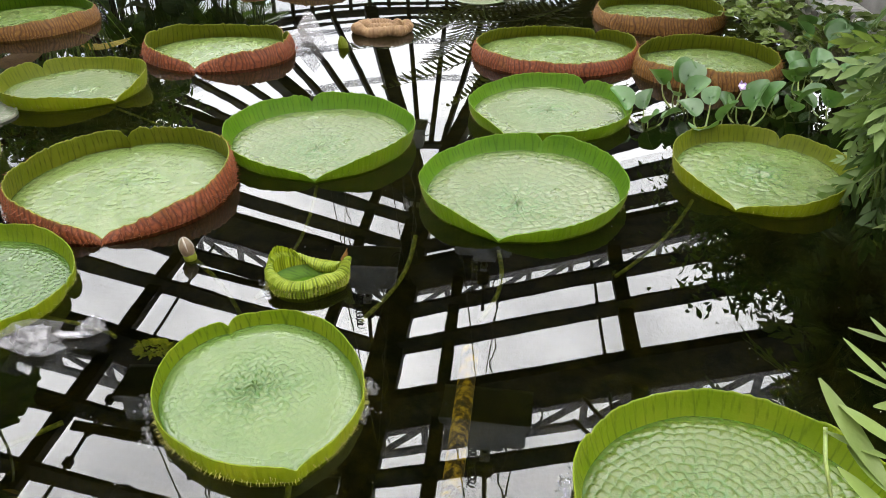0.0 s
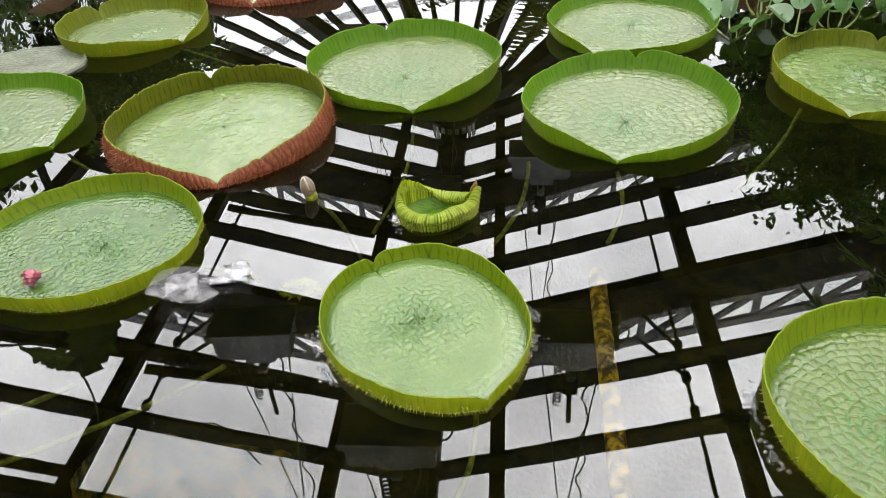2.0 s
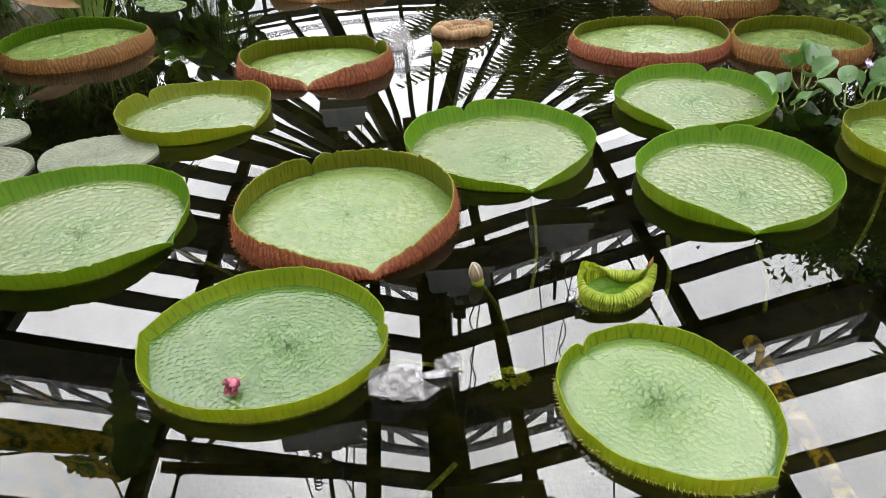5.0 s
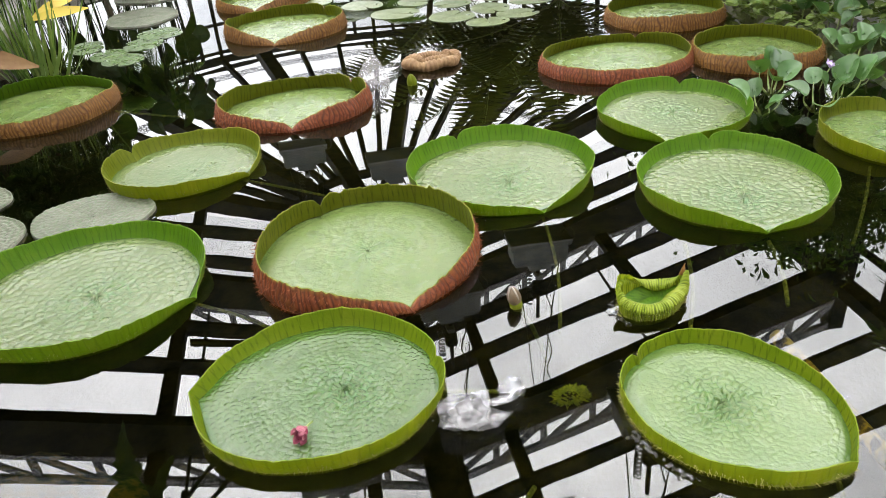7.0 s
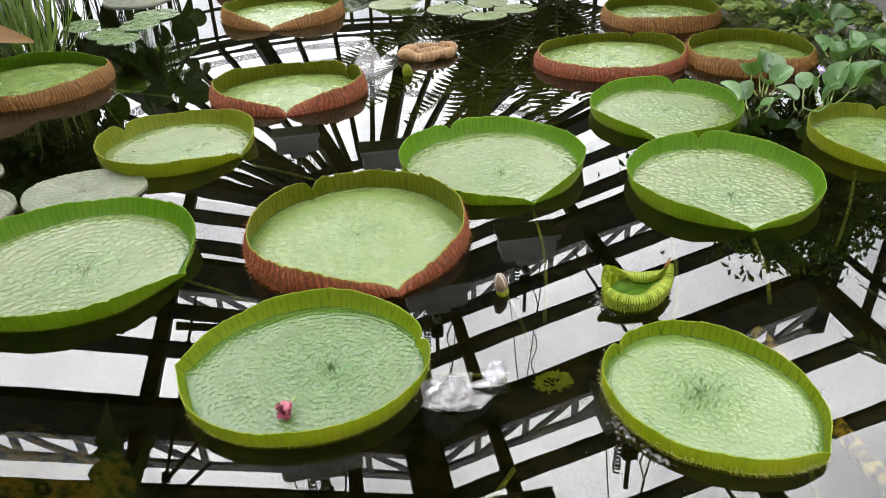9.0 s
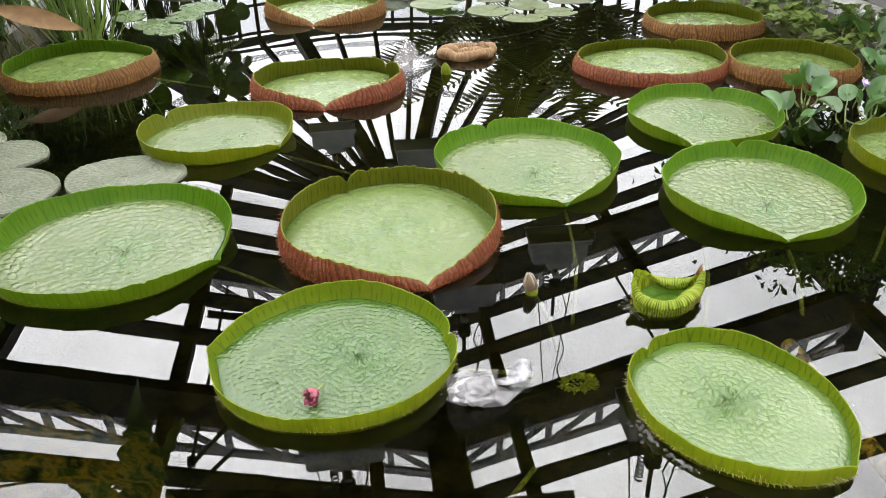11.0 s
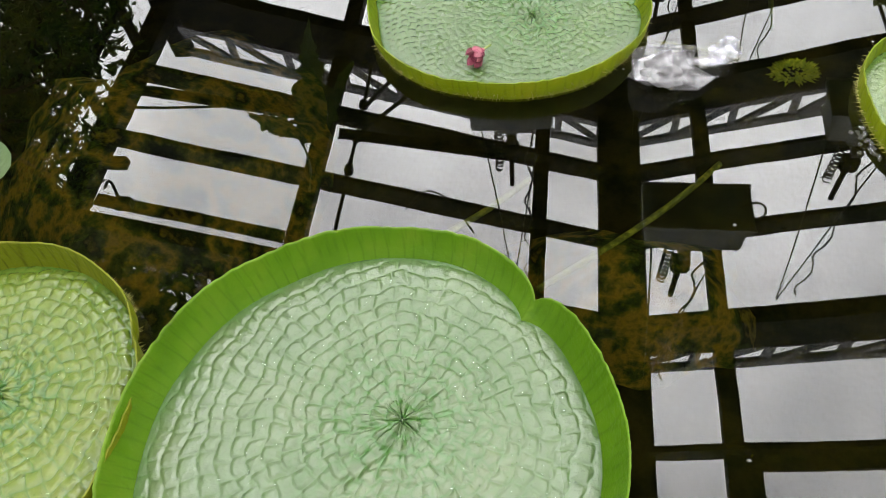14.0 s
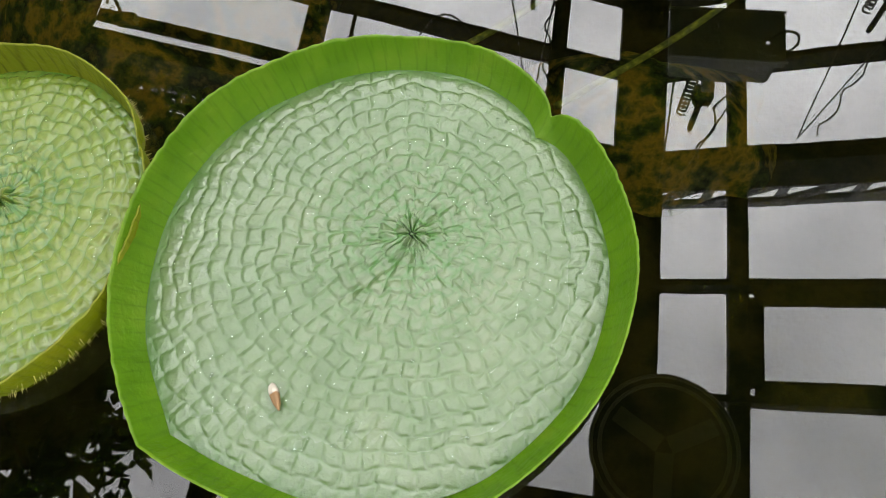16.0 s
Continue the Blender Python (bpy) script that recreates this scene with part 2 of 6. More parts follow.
LEAF_LIGHT = leafy(mottle(material("blade_leaf", (0.095, 0.177, 0.041), 0.4, 0, 0.22), [(0.082, 0.129, 0.024), (0.150, 0.190, 0.058)], 8, 4, 0.2, 120, rand=0.25), 0.35, (0.136, 0.204, 0.027))
HYACINTH = leafy(mottle(material("hyacinth_leaf", (0.024, 0.061, 0.020), 0.28, 0, 0.4), [(0.028, 0.078, 0.020), (0.048, 0.104, 0.030), (0.072, 0.126, 0.050)], 9, 4, 0.2, 100, rand=0.3), 0.2, (0.068, 0.150, 0.014))
STALK = mottle(material("stalk", (0.150, 0.204, 0.048), 0.45), [(0.109, 0.163, 0.034), (0.190, 0.231, 0.061)], 12, 4, 0.2, 120)
DRY = leafy(mottle(material("dry_leaf", (0.306, 0.184, 0.082), 0.7), [(0.116, 0.058, 0.020), (0.204, 0.122, 0.048)], 12, 6, 0.6, 90), 0.2, (0.204, 0.109, 0.034))
YELLOW_LEAF = leafy(material("yellow_leaf", (0.408, 0.306, 0.027), 0.5), 0.3, (0.476, 0.408, 0.034))
PETAL_PINK = leafy(mottle(material("petal_pink", (0.408, 0.150, 0.190), 0.5), [(0.136, 0.010, 0.034), (0.231, 0.041, 0.075), (0.340, 0.177, 0.163)], 18, 5, 0.3, 150), 0.25, (0.544, 0.238, 0.272))
PETAL_EDGE = material("petal_white_edge", (0.258, 0.231, 0.184), 0.5)
PETAL_WHITE = leafy(mottle(material("petal_cream", (0.462, 0.394, 0.313), 0.5), [(0.068, 0.039, 0.018), (0.129, 0.095, 0.054)], 25, 5, 0.2, 150), 0.2, (0.272, 0.224, 0.150))
CURL = rim_mat("young_leaf", [(0.109, 0.160, 0.0068), (0.170, 0.218, 0.015), (0.224, 0.252, 0.033)], (0.037, 0.065, 0.0020), (0.231, 0.286, 0.0068), 0.35)
STEM_UW = mottle(material("underwater_stem", (0.4, 0.4, 0.05), 0.8), [(0.03, 0.04, 0.004), (0.10, 0.12, 0.012), (0.30, 0.30, 0.04)], 45, 8, 0.9, 150)
SPINY_UW = mottle(material("spiny_young_leaf", (0.4, 0.4, 0.05), 0.8), [(0.16, 0.24, 0.012), (0.50, 0.52, 0.05)], 40, 6, 0.6, 150)
PIPE_Y = mottle(material("yellow_pole", (0.5, 0.32, 0.02), 0.8), [(0.02, 0.012, 0.003), (0.10, 0.06, 0.008), (0.50, 0.32, 0.02), (0.60, 0.42, 0.04)], 22, 10, 0.8, 90, 0.37, 0.68)


def water_material():
    m = bpy.data.materials.new("pond_water")
    m.use_nodes = True
    n, l = m.node_tree.nodes, m.node_tree.links
    n.clear()
    out = n.new("ShaderNodeOutputMaterial")
    fres = n.new("ShaderNodeFresnel")
    fres.inputs["IOR"].default_value = WATER_IOR
    clear = n.new("ShaderNodeBsdfTransparent")
    clear.inputs["Color"].default_value = (0.26, 0.27, 0.14, 1)
    gloss = n.new("ShaderNodeBsdfGlossy")
    gloss.inputs["Roughness"].default_value = 0.0
    gloss.inputs["Color"].default_value = (1, 1, 1, 1)
    mix = n.new("ShaderNodeMixShader")
    co = n.new("ShaderNodeTexCoord")
    rip = n.new("ShaderNodeTexNoise")
    rip.inputs["Scale"].default_value, rip.inputs["Detail"].default_value = 1.6, 2.0
    bp = n.new("ShaderNodeBump")
    bp.inputs["Strength"].default_value, bp.inputs["Distance"].default_value = 0.06, 0.01
    l.new(co.outputs["Object"], rip.inputs["Vector"])
    l.new(rip.outputs["Fac"], bp.inputs["Height"])
    l.new(bp.outputs[0], fres.inputs["Normal"])
    l.new(bp.outputs[0], gloss.inputs["Normal"])
    l.new(fres.outputs[0], mix.inputs[0])
    l.new(clear.outputs[0], mix.inputs[1])
    l.new(gloss.outputs[0], mix.inputs[2])
    l.new(mix.outputs[0], out.inputs["Surface"])
    return m


def clear_material(name, tint, gloss_amount, rough, droplets=False, haze=0.0):
    """Thin glass or film: mostly clear, with a glossy share."""
    m = bpy.data.materials.new(name)
    m.use_nodes = True
    n, l = m.node_tree.nodes, m.node_tree.links
    n.clear()
    out = n.new("ShaderNodeOutputMaterial")
    clear = n.new("ShaderNodeBsdfTransparent")
    clear.inputs["Color"].default_value = (*tint, 1)
    gloss = n.new("ShaderNodeBsdfGlossy")
    gloss.inputs["Roughness"].default_value = rough
    mix = n.new("ShaderNodeMixShader")
    mix.inputs[0].default_value = gloss_amount
    if droplets:
        co = n.new("ShaderNodeTexCoord")
        vor = n.new("ShaderNodeTexVoronoi")
        vor.inputs["Scale"].default_value = 60
        big = n.new("ShaderNodeTexNoise")
        big.inputs["Scale"].default_value, big.inputs["Detail"].default_value = 2.2, 3
        ramp = n.new("ShaderNodeValToRGB")
        ramp.color_ramp.elements[0].position, ramp.color_ramp.elements[0].color = 0.14, (0.42, 0.42, 0.44, 1)
        ramp.color_ramp.elements[1].position, ramp.color_ramp.elements[1].color = 0.26, (*tint, 1)
        soft = n.new("ShaderNodeMixRGB")
        ramp2 = n.new("ShaderNodeValToRGB")
        ramp2.color_ramp.elements[0].position, ramp2.color_ramp.elements[1].position = 0.42, 0.54
        soft.inputs[1].default_value = (*tint, 1)
        l.new(co.outputs["Object"], vor.inputs["Vector"])
        l.new(co.outputs["Object"], big.inputs["Vector"])
        l.new(vor.outputs["Distance"], ramp.inputs[0])
        l.new(big.outputs["Fac"], ramp2.inputs[0])
        l.new(ramp2.outputs[0], soft.inputs[0])
        l.new(ramp.outputs[0], soft.inputs[2])
        l.new(soft.outputs[0], clear.inputs["Color"])
    base = clear.outputs[0]
    if haze:
        milk, thru, both, mist = n.new("ShaderNodeBsdfDiffuse"), n.new("ShaderNodeBsdfTranslucent"), n.new("ShaderNodeMixShader"), n.new("ShaderNodeMixShader")
        for k in (milk, thru):
            k.inputs["Color"].default_value = (0.75, 0.74, 0.75, 1)
        both.inputs[0].default_value, mist.inputs[0].default_value = 0.5, haze
        l.new(milk.outputs[0], both.inputs[1])
        l.new(thru.outputs[0], both.inputs[2])
        l.new(base, mist.inputs[1])
        l.new(both.outputs[0], mist.inputs[2])
        base = mist.outputs[0]
    l.new(base, mix.inputs[1])
    l.new(gloss.outputs[0], mix.inputs[2])
    l.new(mix.outputs[0], out.inputs["Surface"])
    return m


WATER_IOR = 1.42
WATER = water_material()
GLASS = clear_material("roof_glass", (0.93, 0.94, 0.95), 0.05, 0.02, True)
GLASS_END = clear_material("end_glass", (0.93, 0.94, 0.95), 0.05, 0.02, True)


def condensation_bands(m, centre, radii, width):
    """Rings of fine condensation on the glass of the round end."""
    n, l = m.node_tree.nodes, m.node_tree.links
    clear = [x for x in n if x.bl_idname == "ShaderNodeBsdfTransparent"][0]
    src = clear.inputs["Color"].links[0].from_socket
    co, flat, far = n.new("ShaderNodeTexCoord"), n.new("ShaderNodeVectorMath"), n.new("ShaderNodeVectorMath")
    flat.operation, far.operation = "MULTIPLY", "DISTANCE"
    flat.inputs[1].default_value, far.inputs[1].default_value = (1, 1, 0), centre
    l.new(co.outputs["Object"], flat.inputs[0])
    l.new(flat.outputs[0], far.inputs[0])
    total = None
    for r in radii:
        near = n.new("ShaderNodeMath")
        near.operation = "COMPARE"
        near.inputs[1].default_value, near.inputs[2].default_value = r, width / 2
        l.new(far.outputs["Value"], near.inputs[0])
        if total is None:
            total = near.outputs[0]
        else:
            both = n.new("ShaderNodeMath")
            both.operation = "MAXIMUM"
            l.new(total, both.inputs[0])
            l.new(near.outputs[0], both.inputs[1])
            total = both.outputs[0]
    dots, cut, share, mix = n.new("ShaderNodeTexNoise"), n.new("ShaderNodeValToRGB"), n.new("ShaderNodeMath"), n.new("ShaderNodeMixRGB")
    dots.inputs["Scale"].default_value, dots.inputs["Detail"].default_value = 34, 4
    cut.color_ramp.elements[0].position, cut.color_ramp.elements[1].position = 0.40, 0.58
    share.operation = "MULTIPLY"
    mix.inputs[2].default_value = (0.34, 0.345, 0.36, 1)
    l.new(co.outputs["Object"], dots.inputs["Vector"])
    l.new(dots.outputs["Fac"], cut.inputs[0])
    l.new(cut.outputs[0], share.inputs[0])
    l.new(total, share.inputs[1])
    l.new(share.outputs[0], mix.inputs[0])
    l.new(src, mix.inputs[1])
    l.new(mix.outputs[0], clear.inputs["Color"])


condensation_bands(GLASS_END, (0, 11.3, 0), (5.15, 4.60, 3.40), 0.20)
FILM = clear_material("plastic_film", (0.94, 0.945, 0.95), 0.035, 0.06, False, 0.05)
FILM_HAZE = clear_material("hazy_film", (0.93, 0.93, 0.94), 0.05, 0.15, False, 0.16)
BEAD = clear_material("water_bead", (0.86, 0.92, 0.84), 0.07, 0.12)
FILM_WHITE = leafy(mottle(material("white_plastic", (0.340, 0.340, 0.340), 0.3), [(0.05, 0.049, 0.049), (0.17, 0.166, 0.166)], 9, 5, 0.2, 60), 0.15, (0.218, 0.218, 0.218))


# ---- building helpers ----
def mesh_object(name, verts, faces, mat, smooth=True):
    me = bpy.data.meshes.new(name)
    me.from_pydata([tuple(v) for v in verts], [], faces)
    if smooth:
        me.polygons.foreach_set("use_smooth", [True] * len(me.polygons))
    me.materials.append(mat)
    me.update()
    return new(name, me)


def part(name, ob_or_bm, mat, parent, label="", smooth=False):
    """Links a bmesh, or an object already made, as one part under a thing."""
    if isinstance(ob_or_bm, bmesh.types.BMesh):
        me = bpy.data.meshes.new(name)
        if smooth:
            for f in ob_or_bm.faces:
                f.smooth = True
        ob_or_bm.to_mesh(me)
        ob_or_bm.free()
        me.materials.append(mat)
        ob = new(name, me)
    else:
        ob = ob_or_bm
    ob.parent = parent
    return tagged(ob, label)


def thing(name, at, label, category, group="", kind=""):
    ob = new(name)
    ob.empty_display_size = 0.1
    ob.matrix_world = at if isinstance(at, Matrix) else Matrix.Translation(at)
    return tagged(ob, label, category, group, kind)


def add_box(bm, lo, hi, m=None):
    """A box between two corners, optionally moved by a matrix."""
    r = bmesh.ops.create_cube(bm, size=1)
    c = [(a + b) / 2 for a, b in zip(lo, hi)]
    s = [b - a for a, b in zip(lo, hi)]
    mm = Matrix.Translation(c) @ Matrix.Diagonal((*s, 1))
    bmesh.ops.transform(bm, matrix=(m @ mm) if m else mm, verts=r["verts"])


def add_beam(bm, p, q, width, depth, drop=0.0):
    """A square beam from p to q with its top drop below the line."""
    p, q = Vector(p), Vector(q)
    d = (q - p).normalized()
    side = d.cross(Vector((0, 0, 1)))
    side = side.normalized() if side.length > 1e-4 else Vector((1, 0, 0))
    up = side.cross(d)
    vs = []
    for e in (p, q):
        for a, b in ((-1, 0), (1, 0), (1, -1), (-1, -1)):
            vs.append(bm.verts.new(e + side * a * width / 2 + up * (b * depth - drop)))
    for f in ((0, 1, 2, 3), (7, 6, 5, 4), (0, 4, 5, 1), (1, 5, 6, 2), (2, 6, 7, 3), (3, 7, 4, 0)):
        bm.faces.new([vs[i] for i in f])


def box_bm(lo, hi, bevel=0.0, m=None):
    bm = bmesh.new()
    add_box(bm, lo, hi, m)
    if bevel:
        bmesh.ops.bevel(bm, geom=bm.edges[:], offset=bevel, segments=2, affect="EDGES")
    return bm


def tube(name, points, radii, mat, sides=7, parent=None, smooth=True):
    """A tapered tube along points."""
    pts = [Vector(p) for p in points]
    if not hasattr(radii, "__len__"):
        radii = [radii] * len(pts)
    verts, faces = [], []
    ref = Vector((0.31, 0.17, 0.93))
    for i, p in enumerate(pts):
        d = (pts[min(i + 1, len(pts) - 1)] - pts[max(i - 1, 0)]).normalized()
        a = d.cross(ref)
        a = a.normalized() if a.length > 1e-3 else d.cross(Vector((1, 0, 0))).normalized()
        b = d.cross(a)
        for k in range(sides):
            t = 2 * math.pi * k / sides
            verts.append(p + (a * math.cos(t) + b * math.sin(t)) * radii[i])
    for i in range(len(pts) - 1):
        for k in range(sides):
            k2 = (k + 1) % sides
            faces.append((i * sides + k, i * sides + k2, (i + 1) * sides + k2, (i + 1) * sides + k))
    faces.append(tuple(range(sides))[::-1])
    faces.append(tuple((len(pts) - 1) * sides + k for k in range(sides)))
    ob = mesh_object(name, verts, faces, mat, smooth)
    if parent:
        ob.parent = parent
    return ob


def bend(p, q, sag, n=8):
    """Points from p to q, bowed by the vector sag."""
    p, q, sag = Vector(p), Vector(q), Vector(sag)
    return [p.lerp(q, i / n) + sag * math.sin(math.pi * i / n) for i in range(n + 1)]


# ---- the glasshouse: gable roof along a slightly turned ridge, polygonal far end ----
HOUSE = pose(-1.112, 0, 0, 0, 0, -4.7)
RIDGE, SLOPE, HALF, APEX, BACK, END_R = 4.194, 0.299, 4.42, 11.3, -5.2, 5.65
MAIN = [-4.4, -1.75, 0.9, 3.55, 6.2, 8.85]
MINOR = [-3.5, -2.6, -0.9, 0.0, 1.75, 2.61, 4.58, 5.37, 7.43, 8.17, 9.75, 10.6]


def roof_z(u):
    return RIDGE - SLOPE * abs(u)


EAVE = roof_z(HALF)
roof = thing("roof", HOUSE, "dark steel glasshouse roof with wet glass panes", "roof", kind="structure")
bm = bmesh.new()
add_box(bm, (-0.20, BACK, RIDGE - 0.16), (0.20, APEX, RIDGE + 0.02))
part("ridge_beam", bm, STEEL, roof)
for sgn in (-1, 1):
    for u0, u1, d in ((0.68, 0.82, 0.09), (2.66, 2.82, 0.10), (HALF - 0.10, HALF + 0.1, 0.14)):
        bm = bmesh.new()
        um = sgn * (u0 + u1) / 2
        add_beam(bm, (um, BACK, roof_z(um)), (um, APEX, roof_z(um)), u1 - u0, d)
        part("purlin", bm, STEEL, roof)
    for v in MAIN:
        bm = bmesh.new()
        add_beam(bm, (sgn * 0.18, v, roof_z(0.18)), (sgn * HALF, v, EAVE), 0.14, 0.42)
        part("main_rafter", bm, STEEL, roof)
    for v in MINOR:
        bm = bmesh.new()
        add_beam(bm, (sgn * 0.18, v, roof_z(0.18)), (sgn * HALF, v, EAVE), 0.05, 0.20)
        part("rafter", bm, STEEL, roof)
ribs = sorted(MAIN + MINOR + [BACK, APEX])
cols = [(0.21, 0.67), (0.83, 2.65), (2.83, HALF - 0.1)]
for sgn in (-1, 1):
    for v0, v1 in zip(ribs, ribs[1:]):
        for u0, u1 in cols:
            a, b = sgn * u0, sgn * u1
            z0, z1 = roof_z(u0) - 0.01, roof_z(u1) - 0.01
            t = 0.006
            vs = [(a, v0 + 0.02, z0), (b, v0 + 0.02, z1), (b, v1 - 0.02, z1), (a, v1 - 0.02, z0)]
            vs += [(x, y, z - t) for x, y, z in vs]
            fs = [(0, 1, 2, 3), (7, 6, 5, 4), (0, 4, 5, 1), (1, 5, 6, 2), (2, 6, 7, 3), (3, 7, 4, 0)]
            g = mesh_object("pane", vs, fs, GLASS, False)
            g.visible_shadow = False
            g.parent = roof
# opening vents: a sash frame set against the rafters of some panes
for sgn, u0, u1, v0, v1 in ((1, 0.86, 2.40, 1.86, 2.53), (-1, 0.86, 2.40, -0.78, -0.12)):
    bm = bmesh.new()
    for p, q in (((u0, v0), (u1, v0)), ((u1, v0), (u1, v1)), ((u1, v1), (u0, v1)), ((u0, v1), (u0, v0))):
        add_beam(bm, (sgn * p[0], p[1], roof_z(p[0]) - 0.03), (sgn * q[0], q[1], roof_z(q[0]) - 0.03), 0.11, 0.05)
    part("vent_frame", bm, STEEL, roof)
# lower edges of sashes left ajar
for p, q in (((-2.62, 5.20), (-0.85, 5.40)), ((-4.32, 5.20), (-2.84, 5.34)), ((-2.62, 7.95), (-0.85, 8.08)), ((-4.30, 3.97), (-2.84, 3.97))):
    bm = bmesh.new()
    add_beam(bm, (p[0], p[1], roof_z(p[0]) - 0.03), (q[0], q[1], roof_z(q[0]) - 0.03), 0.10, 0.04)
    part("sash_edge", bm, STEEL, roof)
# far polygonal end
FACETS = 20
STEP = 8.35
END_EAVE = roof_z(END_R)


def end_point(i, r):
    """Point of the round end at rib i: the ribs stand 8.35 degrees apart, every fourth a heavy one."""
    t = radians(7.85 + STEP * i)
    return (r * math.cos(t), APEX + r * math.sin(t))


rim_pts = [end_point(i, END_R) for i in range(FACETS + 1)]
for i, (u, v) in enumerate(rim_pts):
    heavy = i % 4 == 0
    p = (0, APEX) if heavy else end_point(i, 1.40)
    bm = bmesh.new()
    add_beam(bm, (*p, RIDGE if heavy else roof_z(1.40)), (u, v, END_EAVE), 0.26 if heavy else 0.085, 0.22 if heavy else 0.11)
    part("hip_rafter" if heavy else "rafter", bm, STEEL, roof)
for i in range(FACETS):
    for r, w, d in ((0.75, 0.10, 0.10), (1.40, 0.12, 0.12), (END_R - 0.22, 0.05, 0.06), (END_R, 0.10, 0.14)):
        bm = bmesh.new()
        add_beam(bm, (*end_point(i, r), roof_z(r)), (*end_point(i + 1, r), roof_z(r)), w, d)
        part("ring_purlin", bm, STEEL, roof)
    (ua, va), (ub, vb) = rim_pts[i], rim_pts[i + 1]
    g = mesh_object("pane", [(0, APEX, RIDGE - 0.01), (ua, va, END_EAVE - 0.01), (ub, vb, END_EAVE - 0.01), (0, APEX, RIDGE - 0.016), (ua, va, END_EAVE - 0.016), (ub, vb, END_EAVE - 0.016)],
                    [(0, 1, 2), (5, 4, 3), (0, 3, 4, 1), (1, 4, 5, 2), (2, 5, 3, 0)], GLASS_END, False)
    g.visible_shadow = False
    g.parent = roof
# slatted ventilator at the apex
bm = bmesh.new()
for i in range(18):
    t = 2 * math.pi * i / 18
    add_box(bm, (-0.012, -0.03, -0.14), (0.012, 0.03, 0.14), Matrix.Translation((0.33 * math.cos(t), APEX + 0.33 * math.sin(t), RIDGE - 0.14)) @ Matrix.Rotation(t, 4, "Z"))
part("ventilator_slats", bm, GALV, roof)
bm = bmesh.new()
bmesh.ops.create_cone(bm, cap_ends=True, segments=24, radius1=0.38, radius2=0.38, depth=0.04, matrix=Matrix.Translation((0, APEX, RIDGE - 0.3)))
part("ventilator_plate", bm, STEEL, roof)

# lattice girders that stand on the main rafters, outside the glass
for v in MAIN[1:]:
    girder = thing("lattice_girder", HOUSE, "grey steel lattice girder above the glass roof", "girder", "roof girders", "structure")
    for sgn in (-1, 1):
        n = 8
        lo = [(sgn * (0.05 + (HALF - 0.05) * i / n), v, roof_z(HALF * i / n) + 0.10) for i in range(n + 1)]
        hi = [(x, y, z + 0.33) for x, y, z in lo]
        for name, pts in (("lower_chord", lo), ("upper_chord", hi)):
            bm = bmesh.new()
            add_beam(bm, pts[0], pts[-1], 0.05, 0.085)
            part(name, bm, GALV, girder)
        for i in range(n):
            bm = bmesh.new()
            add_beam(bm, hi[i], lo[i + 1], 0.035, 0.06)
            part("diagonal", bm, GALV, girder)
            bm = bmesh.new()
            x, y, z = lo[i + 1]
            add_box(bm, (x - 0.035, y - 0.018, z - 0.08), (x + 0.035, y + 0.018, z + 0.25))
            part("web_post", bm, GALV, girder)
    for u in (-HALF, HALF):
        bm = bmesh.new()
        add_box(bm, (u - 0.08, v - 0.04, 0.0), (u + 0.08, v + 0.12, EAVE + 0.45))
        part("column", bm, STEEL, girder)

# walls: low plinth with glazed frames above
wall_pts = [(HALF, BACK), (HALF, 11.0)] + rim_pts + [(-HALF, 11.0), (-HALF, BACK)]
names = ["wall_right", "wall_return"] + ["wall_end"] * FACETS + ["wall_return", "wall_left"]
segs = list(zip(wall_pts, wall_pts[1:])) + [(wall_pts[-1], wall_pts[0])]
names.append("wall_back")
for (p, q), nm in zip(segs, names):
    wall = thing(nm, HOUSE, "glazed glasshouse wall on a low concrete plinth", "wall", kind="structure")
    p, q = Vector((*p, 0)), Vector((*q, 0))
    L = (q - p).length
    bm = bmesh.new()
    add_beam(bm, p + Vector((0, 0, 0.75)), q + Vector((0, 0, 0.75)), 0.2, 1.2)
    part("plinth", bm, CONCRETE, wall)
    top = END_EAVE - 0.14 if nm == "wall_end" else EAVE - 0.14
    if nm == "wall_back":
        bm = bmesh.new()
        add_beam(bm, p + Vector((0, 0, 4.2)), q + Vector((0, 0, 4.2)), 0.12, 3.45)
        part("gable_panel", bm, CONCRETE, wall)
        continue
    n = max(2, round(L / 0.9))
    for i in range(n + 1):
        c = p.lerp(q, i / n)
        bm = bmesh.new()
        add_box(bm, (c.x - 0.035, c.y - 0.035, 0.75), (c.x + 0.035, c.y + 0.035, top))
        part("mullion", bm, STEEL, wall)
    for z, w in ((0.80, 0.08), (1.75, 0.05), (2.30, 0.05)):
        bm = bmesh.new()
        add_beam(bm, p + Vector((0, 0, z)), q + Vector((0, 0, z)), 0.06, w)
        part("transom", bm, STEEL, wall)
    bm = bmesh.new()
    add_beam(bm, p + Vector((0, 0, top)), q + Vector((0, 0, top)), 0.008, top - 0.78)
    g = part("glazing", bm, GLASS, wall)
    g.visible_shadow = False

# ---- pool, kerb, floor ----
POOL_U, POOL_NEAR, POOL_FAR = 4.05, 0.30, 11.2


def pool_outline(grow=0.0, n=20):
    pts = [(POOL_U + grow, POOL_NEAR - grow)]
    pts += [((POOL_U + grow) * math.cos(math.pi * i / n), POOL_FAR + (2.4 + grow) * math.sin(math.pi * i / n)) for i in range(n + 1)]
    pts += [(-POOL_U - grow, POOL_NEAR - grow)]
    return pts


